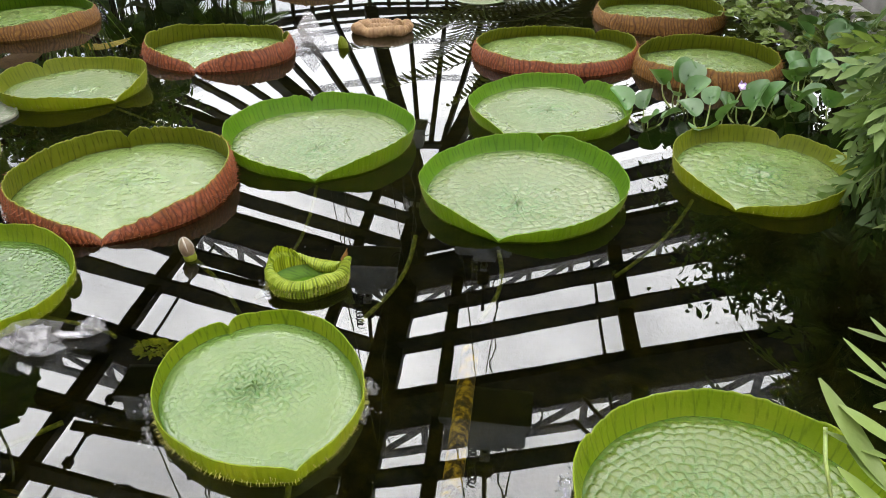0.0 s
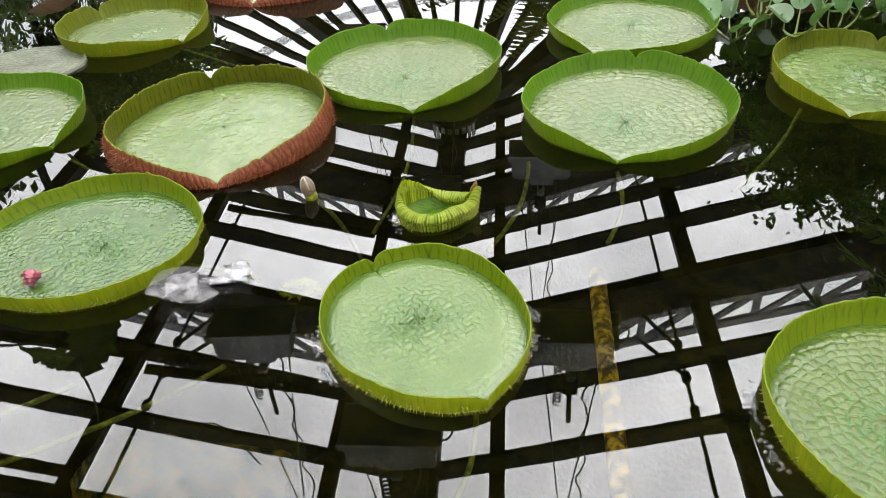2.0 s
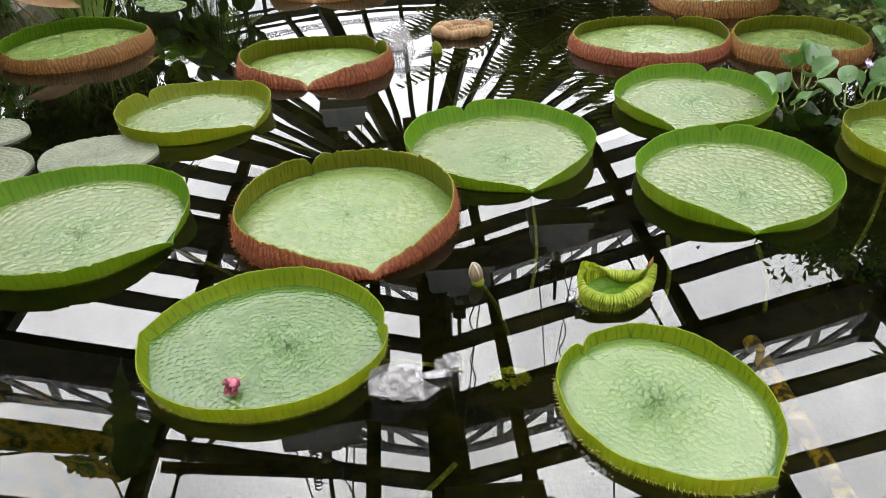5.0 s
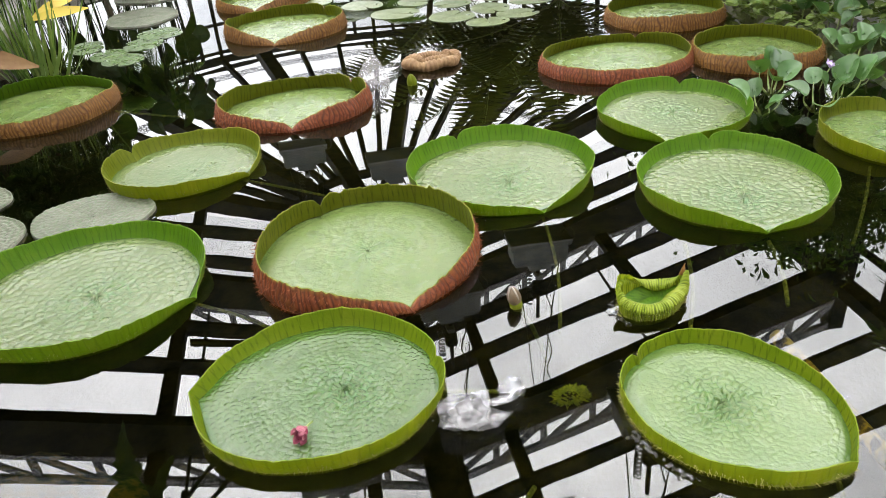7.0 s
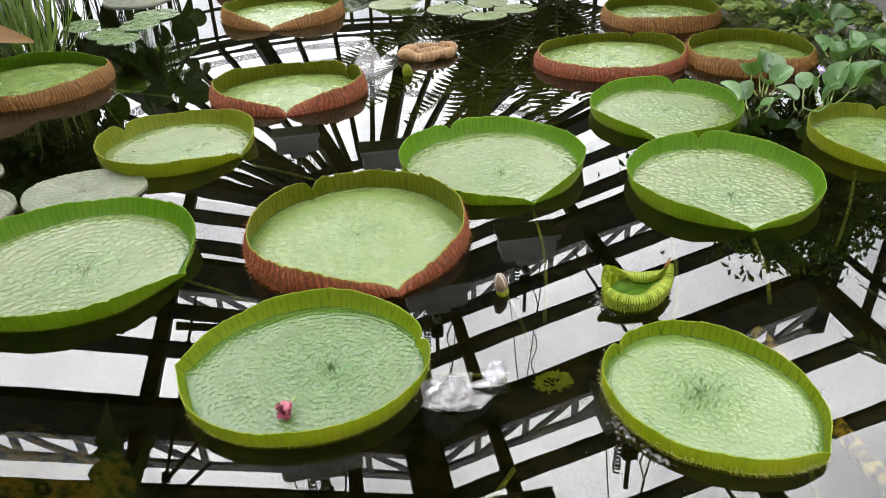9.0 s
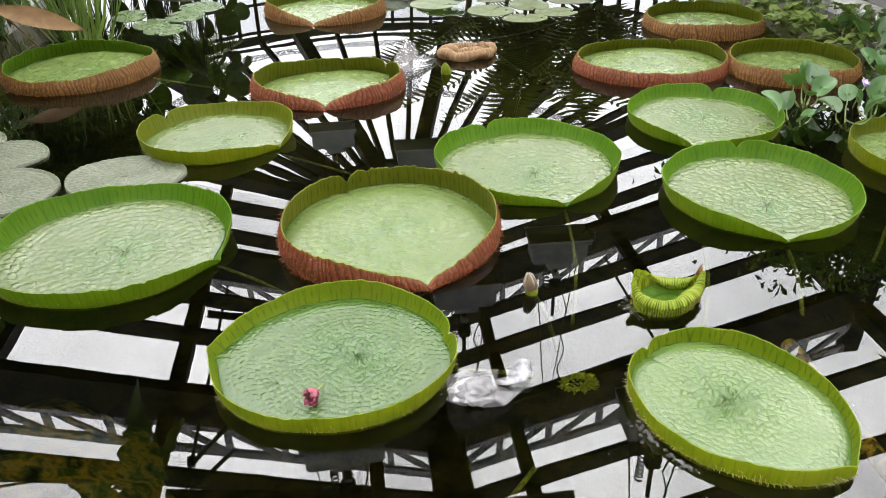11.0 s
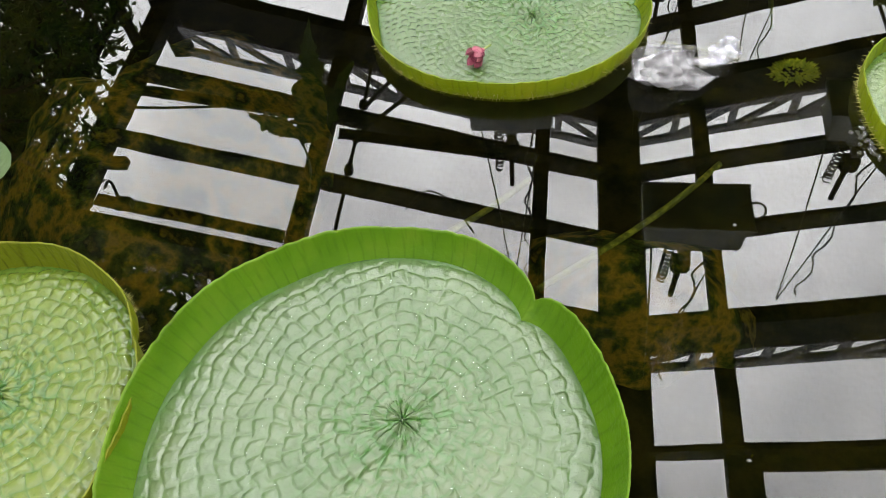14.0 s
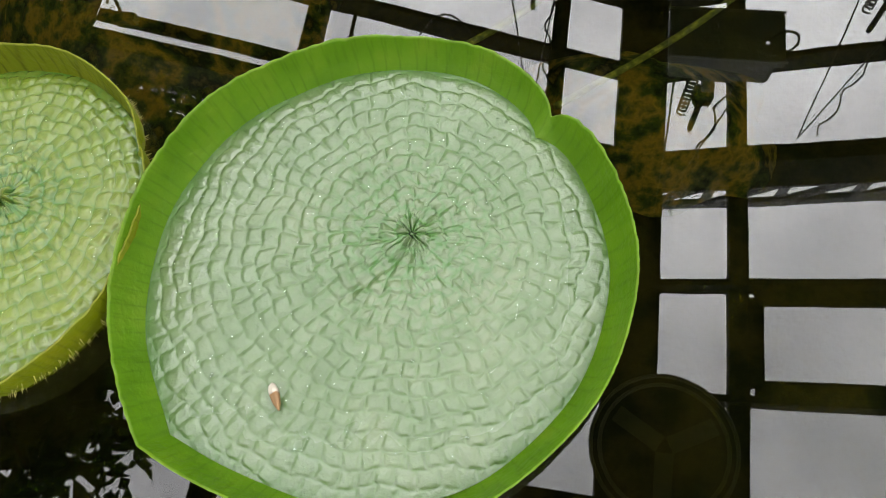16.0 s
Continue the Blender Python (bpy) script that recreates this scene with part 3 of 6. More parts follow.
pts = pool_outline(0.02)
water = mesh_object("water", [(x, y, 0) for x, y in pts], [tuple(range(len(pts)))], WATER, False)
water.matrix_world = HOUSE
water.visible_shadow = False
tagged(water, "still dark pond water reflecting the glass roof", "water", kind="structure")

n = 60
verts, faces = [], []
for i in range(n + 1):
    for j in range(n + 1):
        u, v = -4.4 + 8.8 * i / n, -0.2 + 14.4 * j / n
        edge = max(0.0, min(1.0, (abs(u) - 2.6) / 1.6))
        z = -0.72 + 0.32 * edge + 0.10 * noise.noise(Vector((u * 1.3, v * 1.3, 0))) + 0.04 * noise.noise(Vector((u * 5, v * 5, 3)))
        verts.append((u, v, z))
for i in range(n):
    for j in range(n):
        a = i * (n + 1) + j
        faces.append((a, a + n + 1, a + n + 2, a + 1))
bottom = mesh_object("pond_bottom", verts, faces, MUD)
bottom.matrix_world = HOUSE
tagged(bottom, "silty pond bottom with brown algae", "pond bottom", kind="structure")


def algae_bank(at, rx, ry, low, high, seed, label):
    """An uneven crust of algae swelling up from the pond bottom."""
    A, rings = 48, 16
    vs, fs = [], []
    for i in range(rings + 1):
        f = i / rings
        for k in range(A):
            t = 2 * math.pi * k / A
            e = 1 + 0.40 * noise.noise(Vector((math.cos(t) * 1.5, math.sin(t) * 1.5, seed))) + 0.12 * noise.noise(Vector((math.cos(t) * 5, math.sin(t) * 5, seed)))
            x, y = at[0] + rx * f * e * math.cos(t), at[1] + ry * f * e * math.sin(t)
            z = low + (high - low) * (0.5 + 0.5 * math.cos(math.pi * f)) + 0.16 * (1 - f) * noise.noise(Vector((x * 2.2, y * 2.2, seed))) + 0.03 * noise.noise(Vector((x * 9, y * 9, seed)))
            vs.append((x, y, min(z, -0.06)))
    for i in range(rings):
        for k in range(A):
            fs.append((i * A + k, i * A + (k + 1) % A, (i + 1) * A + (k + 1) % A, (i + 1) * A + k))
    ob = mesh_object("algae_bank", vs, fs, ALGAE)
    return tagged(ob, label, "algae", "algae banks", "structure")


algae_bank((-3.25, 2.60), 1.30, 1.65, -1.0, -0.22, 3.0, "brown and green algae crust under shallow water")
algae_bank((-1.35, 2.0), 0.95, 0.80, -1.1, -0.42, 7.0, "dark green algae crust under water")

kerb = thing("kerb", HOUSE, "pale stone kerb round the pool", "kerb", kind="structure")
inner, outer = pool_outline(0.0), pool_outline(0.28)
inner.append(inner[0])
outer.append(outer[0])
for (a, b), (c, d) in zip(zip(inner, inner[1:]), zip(outer, outer[1:])):
    steps = max(1, round((Vector(a) - Vector(b)).length / 0.15))
    for s in range(steps):
        gap = 0.06 / steps
        f0, f1 = s / steps + gap, (s + 1) / steps - gap
        ends = [(Vector(a).lerp(Vector(b), f), Vector(c).lerp(Vector(d), f)) for f in (f0, f0 + gap, f1 - gap, f1)]
        vs = []
        for e, (p, q) in enumerate(ends):
            low = 0.012 if e in (0, 3) else 0.0
            for w, z in ((0, -0.9), (0, 0.07), (0.08, 0.115), (0.25, 0.14), (0.5, 0.148), (0.75, 0.14), (0.92, 0.115), (1, 0.07), (1, -0.9)):
                m = p.lerp(q, w)
                vs.append((m.x, m.y, z - low if z > 0 else z))
        fs = [(e * 9 + k, e * 9 + k + 1, e * 9 + k + 10, e * 9 + k + 9) for e in range(3) for k in range(8)]
        fs += [tuple(range(8, -1, -1)), tuple(range(27, 36))]
        k = mesh_object("stone", vs, fs, PALE, False)
        k.parent = kerb
outl = pool_outline(0.27)
ring = [(END_R + 0.3, BACK - 0.3)] + [((END_R + 0.3) * math.cos(math.pi * i / 20), APEX + (END_R + 0.3) * math.sin(math.pi * i / 20)) for i in range(21)] + [(-END_R - 0.3, BACK - 0.3)]
vs = [(x, y, 0.10) for x, y in outl] + [(x, y, 0.10) for x, y in ring]
n = len(outl)
fs = [(i, i + 1, n + i + 1, n + i) for i in range(n - 1)] + [(n - 1, 0, n, 2 * n - 1)]
floor = mesh_object("floor", vs, fs, CONCRETE, False)
floor.matrix_world = HOUSE
tagged(floor, "grey concrete walkway and beds round the pool", "floor", kind="structure")
lawn = mesh_object("ground", [(-400, -400, -0.05), (400, -400, -0.05), (400, -6, -0.05), (-400, -6, -0.05), (-400, 17, -0.05), (400, 17, -0.05), (400, 400, -0.05), (-400, 400, -0.05), (-7, -6, -0.05), (-7, 17, -0.05), (7, -6, -0.05), (7, 17, -0.05)],
                   [(0, 1, 2, 3), (4, 5, 6, 7), (3, 8, 9, 4), (10, 2, 5, 11)], SOIL, False)
tagged(lawn, "dark ground outside the glasshouse", "ground", kind="structure")


# ---- giant water lily pads ----
def quilt(x, y, seed, cell, sharp=2.6):
    """Puffed cells between veins, laid like bricks in rings about the stalk. Takes arrays; returns 0..1."""
    x, y = (x + 0.13 * cell * (np.sin(1.9 * y / cell + seed) + np.sin(1.1 * x / cell + 0.7 * y / cell + 2 * seed)),
            y + 0.13 * cell * (np.sin(1.7 * x / cell + 3 * seed) + np.sin(0.8 * x / cell - 1.2 * y / cell + seed)))
    r = np.hypot(x, y) + 1e-6
    th = np.arctan2(y, x)
    r = r * (1 + 0.022 * np.sin(3 * th + seed) + 0.012 * np.sin(7 * th + 2 * seed)) + 0.05 * cell * np.sin(31 * th + 1.7 * seed + 60 * r)
    r = np.maximum(r, 1e-4)
    # rings slip against each other from one sector to the next
    sector = np.floor((th + np.pi) / (2 * np.pi) * 26 + 0.8 * np.sin(9 * r / cell * 0.11 + seed))
    slip = np.sin(sector * 37.7 + seed) * 0.5
    u = r / cell + 0.16 * slip
    ring = np.floor(u)
    # scalloped outer edges: each row bulges over the gap of the next
    count = np.maximum(np.round(2 * np.pi * (ring + 0.5) / 1.12), 5.0)
    shift = np.sin(ring * 91.7 + seed * 1.3) * 43.7
    t = th / (2 * np.pi) * count + (shift - np.floor(shift))
    u = u - 0.12 * (1 - np.abs(2 * (t - np.floor(t)) - 1) ** 2)
    ring = np.floor(u)
    s = u - ring
    count = np.maximum(np.round(2 * np.pi * (ring + 0.5) / 1.12), 5.0)
    shift = np.sin(ring * 91.7 + seed * 1.3) * 43.7
    t = th / (2 * np.pi) * count + (shift - np.floor(shift)) + 0.10 * np.sin(13 * th + ring * 2.4)
    k = np.floor(t)
    t = t - k
    rnd = np.sin((k % count) * 12.9898 + ring * 78.233 + sector * 5.1 + seed * 3.7) * 43758.5453
    rnd = rnd - np.floor(rnd)
    rn2 = np.sin((k % count) * 39.3 + ring * 11.1 + seed) * 4375.85
    rn2 = rn2 - np.floor(rn2)
    puff = (1 - np.abs(2 * s - 1) ** sharp) * (1 - np.abs(2 * t - 1) ** sharp)
    # each cell leans its own way, like worn shingles
    return np.maximum(puff * (0.58 + 0.25 * rnd + 0.70 * (s - 0.5) * (0.15 + rn2) + 1.2 * (t - 0.5) * (rnd - 0.4)), 0)


def lily_pad(label, cx, cy, a, b, h, notches, top, rim, vein_crease=(0, 0), seed=1, fine=1.0, relief=0.005, flare=0.018, spines=True, outer=None, band=1.0, centre=0.9, stems=(), cell=0.036, egg=(0.0, 0.0), net=0.46, curls=0.034, sharp=2.6, vary=0.35, creases=()):
    """A floating leaf with an upturned rim. notches: (world x, y, kind), kind 'tip' (low, pointed), 'nub', 'point', 'slit' or 'cleft' (indented)."""
    a, b = a * 0.972, b * 0.972
    relief *= 1.25
    pad = thing("lily_pad", (cx, cy, 0), label, "lily pad", "giant lily pads")
    mean = (a + b) / 2
    rng = np.random.RandomState(seed)
    ph = rng.rand(10) * 6.28
    inset = flare / mean
    nr = int(2 * np.pi * mean / 0.034)
    ragged = rng.randn(nr * 2)

    def outline(th):
        R = 1 + 0.010 * np.sin(2 * th + ph[0]) + 0.009 * np.sin(3 * th + ph[1]) + 0.006 * np.sin(5 * th + ph[2]) + 0.003 * np.sin(11 * th + ph[3])
        R = R + egg[0] * np.cos(2 * (th - egg[1]))
        H = 1 + 0.10 * np.sin(2 * th + ph[4]) + 0.07 * np.sin(3 * th + ph[5]) + 0.03 * np.sin(9 * th + ph[6])
        k = th / (2 * np.pi) * nr * 2
        i0 = np.floor(k).astype(int) % (nr * 2)
        f = k - np.floor(k)
        H = H + (0.034 if outer is not None else 0.024) * (ragged[i0] * (1 - f) + ragged[(i0 + 1) % (nr * 2)] * f)
        for nx, ny, kind in notches:
            t0 = math.atan2((ny - cy) / b, (nx - cx) / a)
            d = np.abs((th - t0 + np.pi) % (2 * np.pi) - np.pi)
            if kind == "tip":
                H = H * (1 - 0.45 * np.exp(-(d / 0.42) ** 2) - 0.42 * np.exp(-(d / 0.07)))
                R = R + 0.035 * np.exp(-(d / 0.10))
            elif kind == "nub":
                R = R + 0.040 * np.exp(-(d / 0.10)) + 0.020 * np.exp(-(d / 0.30) ** 2)
                H = H * (1 - 0.18 * np.exp(-(d / 0.06)))
            elif kind == "point":
                R = R + 0.080 * np.exp(-(d / 0.13))
                H = H * (1 - 0.25 * np.exp(-(d / 0.08)))
            elif kind == "slit":
                H = H * (1 - 0.18 * np.exp(-(d / 0.03)))
            else:
                H = H * (1 - 0.50 * np.exp(-(d / 0.05)))
                R = R - 0.055 * np.exp(-(d / 0.09))
        return R, h * np.clip(H, 0.08, 1.4)

    # blade: rings out to the foot of the rim
    A = int(240 * fine) // 4 * 4
    th = np.arange(A) * 2 * np.pi / A
    R, H = outline(th)
    ca, sa = np.cos(th) * a, np.sin(th) * b
    rings = int(62 * fine)
    fr = np.linspace(0.012, 1.0, rings)
    vx, vy = vein_crease
    ex, ey = ca * (R - inset), sa * (R - inset)
    X = vx * (1 - fr[:, None]) + fr[:, None] * ex[None]
    Y = vy * (1 - fr[:, None]) + fr[:, None] * ey[None]
    rv = np.hypot(X - vx, Y - vy)
    q = quilt(X - vx, Y - vy, seed, cell, sharp)
    wx, wy = X - vx + 0.006 * np.sin(95 * (Y - vy) + seed), Y - vy + 0.006 * np.sin(88 * (X - vx) + 2 * seed)
    inner = quilt(wx, wy, seed + 5, curls) ** 1.3
    core = np.exp(-(rv / (0.42 * mean)) ** 2)
    ang = np.arctan2(Y - vy, X - vx)
    # creases about the stalk, some long, some short
    reach = mean * (0.10 + 0.06 * np.sin(2 * ang + ph[3]) + 0.05 * np.sin(3 * ang + ph[7]))
    ribs = np.abs(np.sin(5 * ang + seed + 0.35 * np.sin(30 * rv) + 0.5 * np.sin(2 * ang + ph[1]))) ** 0.5 * np.exp(-(rv / reach) ** 2)
    edge = np.clip((1 - fr) / 0.07, 0, 1)[:, None]
    swell = 1 - vary + vary * np.sin(2 * ang + ph[8]) * np.sin(7 * rv / mean + ph[9])
    far_out = np.clip((fr - 0.62) / 0.30, 0, 1)[:, None] * (0.5 + 0.5 * np.sin(ang + ph[0]) * np.sin(3 * ang + ph[3]))
    swell = swell * (band + (1 - band) * far_out)
    lift = -0.009 * np.clip((fr - 0.80) / 0.20, 0, 1)[:, None] ** 2
    Z = 0.014 + lift + relief * swell * q * (0.35 + 0.65 * edge) + relief * centre * core * inner + relief * 1.6 * ribs - 0.8 * relief * np.exp(-(rv / 0.016) ** 2)
    Z = Z + 0.004 * np.sin(3.1 * X / a + ph[1]) * np.sin(2.3 * Y / b + ph[2])
    Z = Z + 0.55 * relief * core * np.sin(15 * X / mean + 2.2 * np.sin(8 * Y / mean + ph[5])) * np.sin(13 * Y / mean + 2.0 * np.sin(9 * X / mean + ph[6]))
    # side creases that leave the main one half way
    for k, (tx, ty) in enumerate(creases):
        lx, ly = math.cos(tx), math.sin(tx)
        along, across = (X - vx) * lx + (Y - vy) * ly, (X - vx) * ly - (Y - vy) * lx + 0.012 * np.sin(25 * rv)
        Z = Z - 0.010 * np.exp(-(across / 0.011) ** 2) * np.clip(along / 0.05, 0, 1) * np.clip((ty - along) / 0.06, 0, 1)
    # main vein from the stalk to the first notch
    if notches:
        nx, ny = notches[0][0] - cx - vx, notches[0][1] - cy - vy
        ln = math.hypot(nx, ny)
        along = ((X - vx) * nx + (Y - vy) * ny) / ln
        across = ((X - vx) * ny - (Y - vy) * nx) / ln
        Z = Z - 0.0035 * np.exp(-(across / 0.006) ** 2) * np.clip((along / ln - 0.72) / 0.2, 0, 1)
    verts = np.stack([X, Y, Z], -1).reshape(-1, 3).tolist()
    verts.append([vx, vy, 0.012])
    faces = []
    for i in range(rings - 1):
        for k in range(A):
            k2 = (k + 1) % A
            faces.append((i * A + k, i * A + k2, (i + 1) * A + k2, (i + 1) * A + k))
    c = rings * A
    faces += [(c, k, (k + 1) % A) for k in range(A)]
    blade = mesh_object("blade", verts, faces, top)
    # painted dark green: shade in seams and creases, the rim's reflection at the margin
    seam = min(1.0, relief / 0.0045) * (net * np.clip(1 - 2.6 * q, 0, 1) ** 2 + 1.1 * core * np.clip(1 - 2.2 * inner, 0, 1) ** 2) + 0.45 * (1 - edge) ** 1.5 + 0.5 * np.exp(-(rv / (1.1 * reach)) ** 2) * np.clip(1 - 2.4 * np.abs(np.sin(5 * ang + seed + 0.35 * np.sin(30 * rv) + 0.5 * np.sin(2 * ang + ph[1]))), 0, 1)
    att = blade.data.attributes.new("vein_crease", "FLOAT", "POINT")
    att.data.foreach_set("value", np.append(np.clip(seam, 0, 1).reshape(-1), 0.3).astype(np.float32))
    wet = np.clip((np.repeat(fr[:, None], A, 1) - 0.72 + 0.05 * np.sin(4 * ang + ph[2])) / 0.20, 0, 1) * 0.60
    att = blade.data.attributes.new("wet", "FLOAT", "POINT")
    att.data.foreach_set("value", np.append(wet.reshape(-1), 0.0).astype(np.float32))
    blade.parent = pad
    # rim: a thin wall, ribbed outside, on a finer circle
    A = nr * 8
    th = np.arange(A) * 2 * np.pi / A
    R, H = outline(th)
    ca, sa = np.cos(th) * a, np.sin(th) * b
    bold = 0.0042 if outer is not None else 0.0022
    jitter = 0.7 * np.sin(5 * th + ph[7]) + 0.8 * np.sin(17 * th + ph[3]) + 0.55 * np.sin(31 * th + ph[5])
    rib = np.abs(np.cos(th * nr / 2 + jitter)) ** 8

    def branch(s):
        """Forked vein across the rim: one line at the foot, two at the lip."""
        phase = (th * nr / (2 * np.pi) + jitter / np.pi) % 1.0 - 0.5
        spread = 0.26 * max(0.0, s - 0.25)
        return np.exp(-((np.abs(phase) - spread) / 0.05) ** 2) * (1 - 0.5 * s)

    prof, veins = [], []
    for s in (0.0, 0.25, 0.5, 0.75, 0.93, 1.0):
        rr = R - inset * (1 - s ** 0.75)
        prof.append((rr * ca, rr * sa, 0.003 + (H - 0.003) * s))
        veins.append(np.clip((1.15 if outer is not None or seed == 3 else 0.40 if seed == 25 else 0.85) * branch(s), 0, 1))
    steps = 13 if outer is not None else 6
    wob = 1.3 * np.sin(th * nr * 0.5 + 2 * jitter) + 0.9 * np.sin(7 * th)
    for s in np.linspace(1.0, 0.0, steps):
        if outer is not None:
            bulge = 0.016 * np.sin(np.pi * s)
            # ribs that wander as they rise, tied by slanting cross ribs
            ph2 = th * nr * 0.62 + jitter + 0.9 * np.sin(s * 5 + 3 * np.sin(5 * th))
            up = np.abs(np.cos(ph2)) ** 7
            tie = np.abs(np.cos(s * 9.5 + wob + 0.8 * np.sin(ph2))) ** 9
            net = np.maximum(up, 0.75 * tie * (1 - up))
            rr = R - inset * (1 - s ** 0.75) + (0.004 + bulge + 0.0045 * net - 0.003 * np.cos(2 * ph2)) / mean
            veins.append(np.clip(1.0 * net, 0, 1))
        else:
            rr = R - inset * (1 - s ** 0.75) + (0.004 + 0.004 * np.sin(np.pi * s) + bold * rib * (0.35 + 0.65 * (1 - s))) / mean
            veins.append(np.clip(0.5 * branch(1 - s), 0, 1))
        prof.append((rr * ca, rr * sa, -0.02 + (H - 0.001 + 0.02) * s))
    verts = [(float(x), float(y), float(z)) for X1, Y1, Z1 in prof for x, y, z in zip(X1, Y1, Z1)]

    def wall(lo, hi, m, name):
        vv = verts[lo * A:(hi + 1) * A]
        ff = []
        for i in range(hi - lo):
            for k in range(A):
                k2 = (k + 1) % A
                ff.append((i * A + k, i * A + k2, (i + 1) * A + k2, (i + 1) * A + k))
        o = mesh_object(name, vv, ff, m)
        att = o.data.attributes.new("vein_crease", "FLOAT", "POINT")
        att.data.foreach_set("value", np.concatenate(veins[lo:hi + 1]).astype(np.float32))
        k = 0.10 if rim in (RIM["green"], RIM["fresh"]) else 0.22
        if lo == 0:
            lip = [0, 0, 0, 0, 0, k, k]
        else:
            lip = [k] + [0] * (hi - lo)
        att = o.data.attributes.new("lip", "FLOAT", "POINT")
        att.data.foreach_set("value", np.repeat(np.array(lip, np.float32), A))
        o.parent = pad

    wall(0, 6, rim, "rim")
    wall(6, 5 + steps, outer or (RIM["fresh"] if rim == RIM["green"] else RIM["yellow"]), "underside")
    if spines:
        vv, ff = [], []
        for k in range(int(nr * (9.0 if fine >= 1.2 else 4.0))):
            t = rng.rand() * 2 * np.pi
            i = int(t / (2 * np.pi) * A) % A
            s = rng.rand() ** (1.6 if outer is not None else 4.0) * (0.9 if outer is not None else 0.45)
            rr = R[i] - inset * (1 - s ** 0.75) + (0.016 if outer is not None else 0.006) / mean
            x, y, z = rr * ca[i], rr * sa[i], 0.004 + H[i] * s
            o = Vector((x, y, 0)).normalized()
            tip = Vector((x, y, z)) + o * (0.010 + 0.016 * rng.rand()) + Vector((0, 0, 0.004 * rng.randn()))
            side = Vector((-o.y, o.x, 0)) * 0.0020
            n0 = len(vv)
            vv += [Vector((x, y, z)) + side, Vector((x, y, z)) - side, Vector((x, y, z + 0.003)), tip]
            ff += [(n0, n0 + 1, n0 + 3), (n0 + 1, n0 + 2, n0 + 3), (n0 + 2, n0, n0 + 3)]
        sp = mesh_object("spine_fringe", vv, ff, outer or SPINE, False)
        sp.parent = pad
        tagged(sp, kind="stuff")
    for p, e, r in stems:
        at = Vector((cx, cy, 0))
        part("stem", tube("stem", bend(Vector(p) - at, Vector(p).lerp(Vector(e), 0.6) - at, (0.05, 0.03, -0.03), 10), 0.75 * r, STEM_UW, 8), STEM_UW, pad, "yellow-green spiny stem under water")
    return pad


lily_pad("mint-green lily pad with yellow-green rim, floating", -0.358, 2.143, 0.359, 0.399, 0.068, [(-0.530, 2.440, "cleft"), (-0.167, 1.758, "point")], TOP["fresh"], RIM["fresh"], (-0.024, 0.017), 3, 2.4, 0.0034, band=0.35, egg=(0.065, -0.70), centre=3.6, net=0.22, curls=0.028, cell=0.026, stems=(((-0.2, 1.78, -0.03), (-0.5, 1.2, -0.35), 0.013),), flare=0.01)
lily_pad("pale green lily pad with bright green rim, heart-shaped tip", -0.472, 4.287, 0.556, 0.551, 0.1, [(-0.619, 4.853, "cleft"), (-0.422, 3.731, "tip")], TOP["pale"], RIM["green"], (0.0, -0.15), 5, 1.7, 0.0048, stems=(((-0.42, 3.76, -0.03), (-0.75, 2.6, -0.4), 0.012),), cell=0.05, flare=0.038)
lily_pad("pale grey-green quilted lily pad with green rim", 0.650, 3.645, 0.531, 0.539, 0.094, [(0.815, 4.205, "cleft"), (0.498, 3.127, "tip")], TOP["pale"], RIM["green"], (-0.044, -0.16), 7, 1.8, 0.0054, stems=(((0.12, 3.25, -0.03), (-0.25, 2.5, -0.3), 0.014), ((0.50, 3.12, -0.03), (0.35, 2.6, -0.3), 0.014)), cell=0.046, flare=0.038)
lily_pad("pale yellow-green lily pad with red spiny underside", -1.385, 3.690, 0.545, 0.556, 0.126, [(-1.562, 4.223, "cleft"), (-1.295, 3.131, "tip")], TOP["lime"], RIM["olive"], (0, 0), 9, 1.5, 0.002, -0.012, True, RIM["red"], cell=0.05)
lily_pad("yellow-green lily pad beside water hyacinths", 1.896, 3.823, 0.453, 0.481, 0.094, [(2.185, 4.278, "cleft"), (1.640, 3.404, "tip")], TOP["lime"], RIM["olive"], (0, 0), 11, 1.4, 0.004, stems=(((1.5, 3.6, -0.03), (0.75, 2.85, -0.30), 0.012),), cell=0.05, flare=0.03)
lily_pad("pale green lily pad with green rim behind a larger one", 0.893, 4.711, 0.522, 0.501, 0.088, [(1.191, 5.127, "cleft"), (0.628, 4.307, "tip")], TOP["pale"], RIM["green"], (0, 0), 13, 1.3, 0.0040, cell=0.046, flare=0.036)
lily_pad("green deeply quilted lily pad with yellow-green rim", 1.087, 1.620, 0.475, 0.445, 0.100, [(0.693, 1.897, "slit"), (1.481, 1.304, "tip")], TOP["moss"], RIM["fresh"], (-0.095, -0.02), 15, 2.3, 0.0050, cell=0.032, sharp=2.2, vary=0.15, net=0.5, flare=0.03)
lily_pad("green lily pad with pointed end, a pink blossom on it", -1.743, 2.735, 0.485, 0.440, 0.075, [(-2.233, 2.847, "point"), (-1.256, 2.750, "cleft")], TOP["green"], RIM["fresh"], (0.081, -0.034), 17, 2.4, 0.0038, centre=2.4, net=0.35, curls=0.030, cell=0.027, stems=(((-1.32, 2.6, -0.02), (-0.80, 2.44, -0.06), 0.011),), flare=0.024)
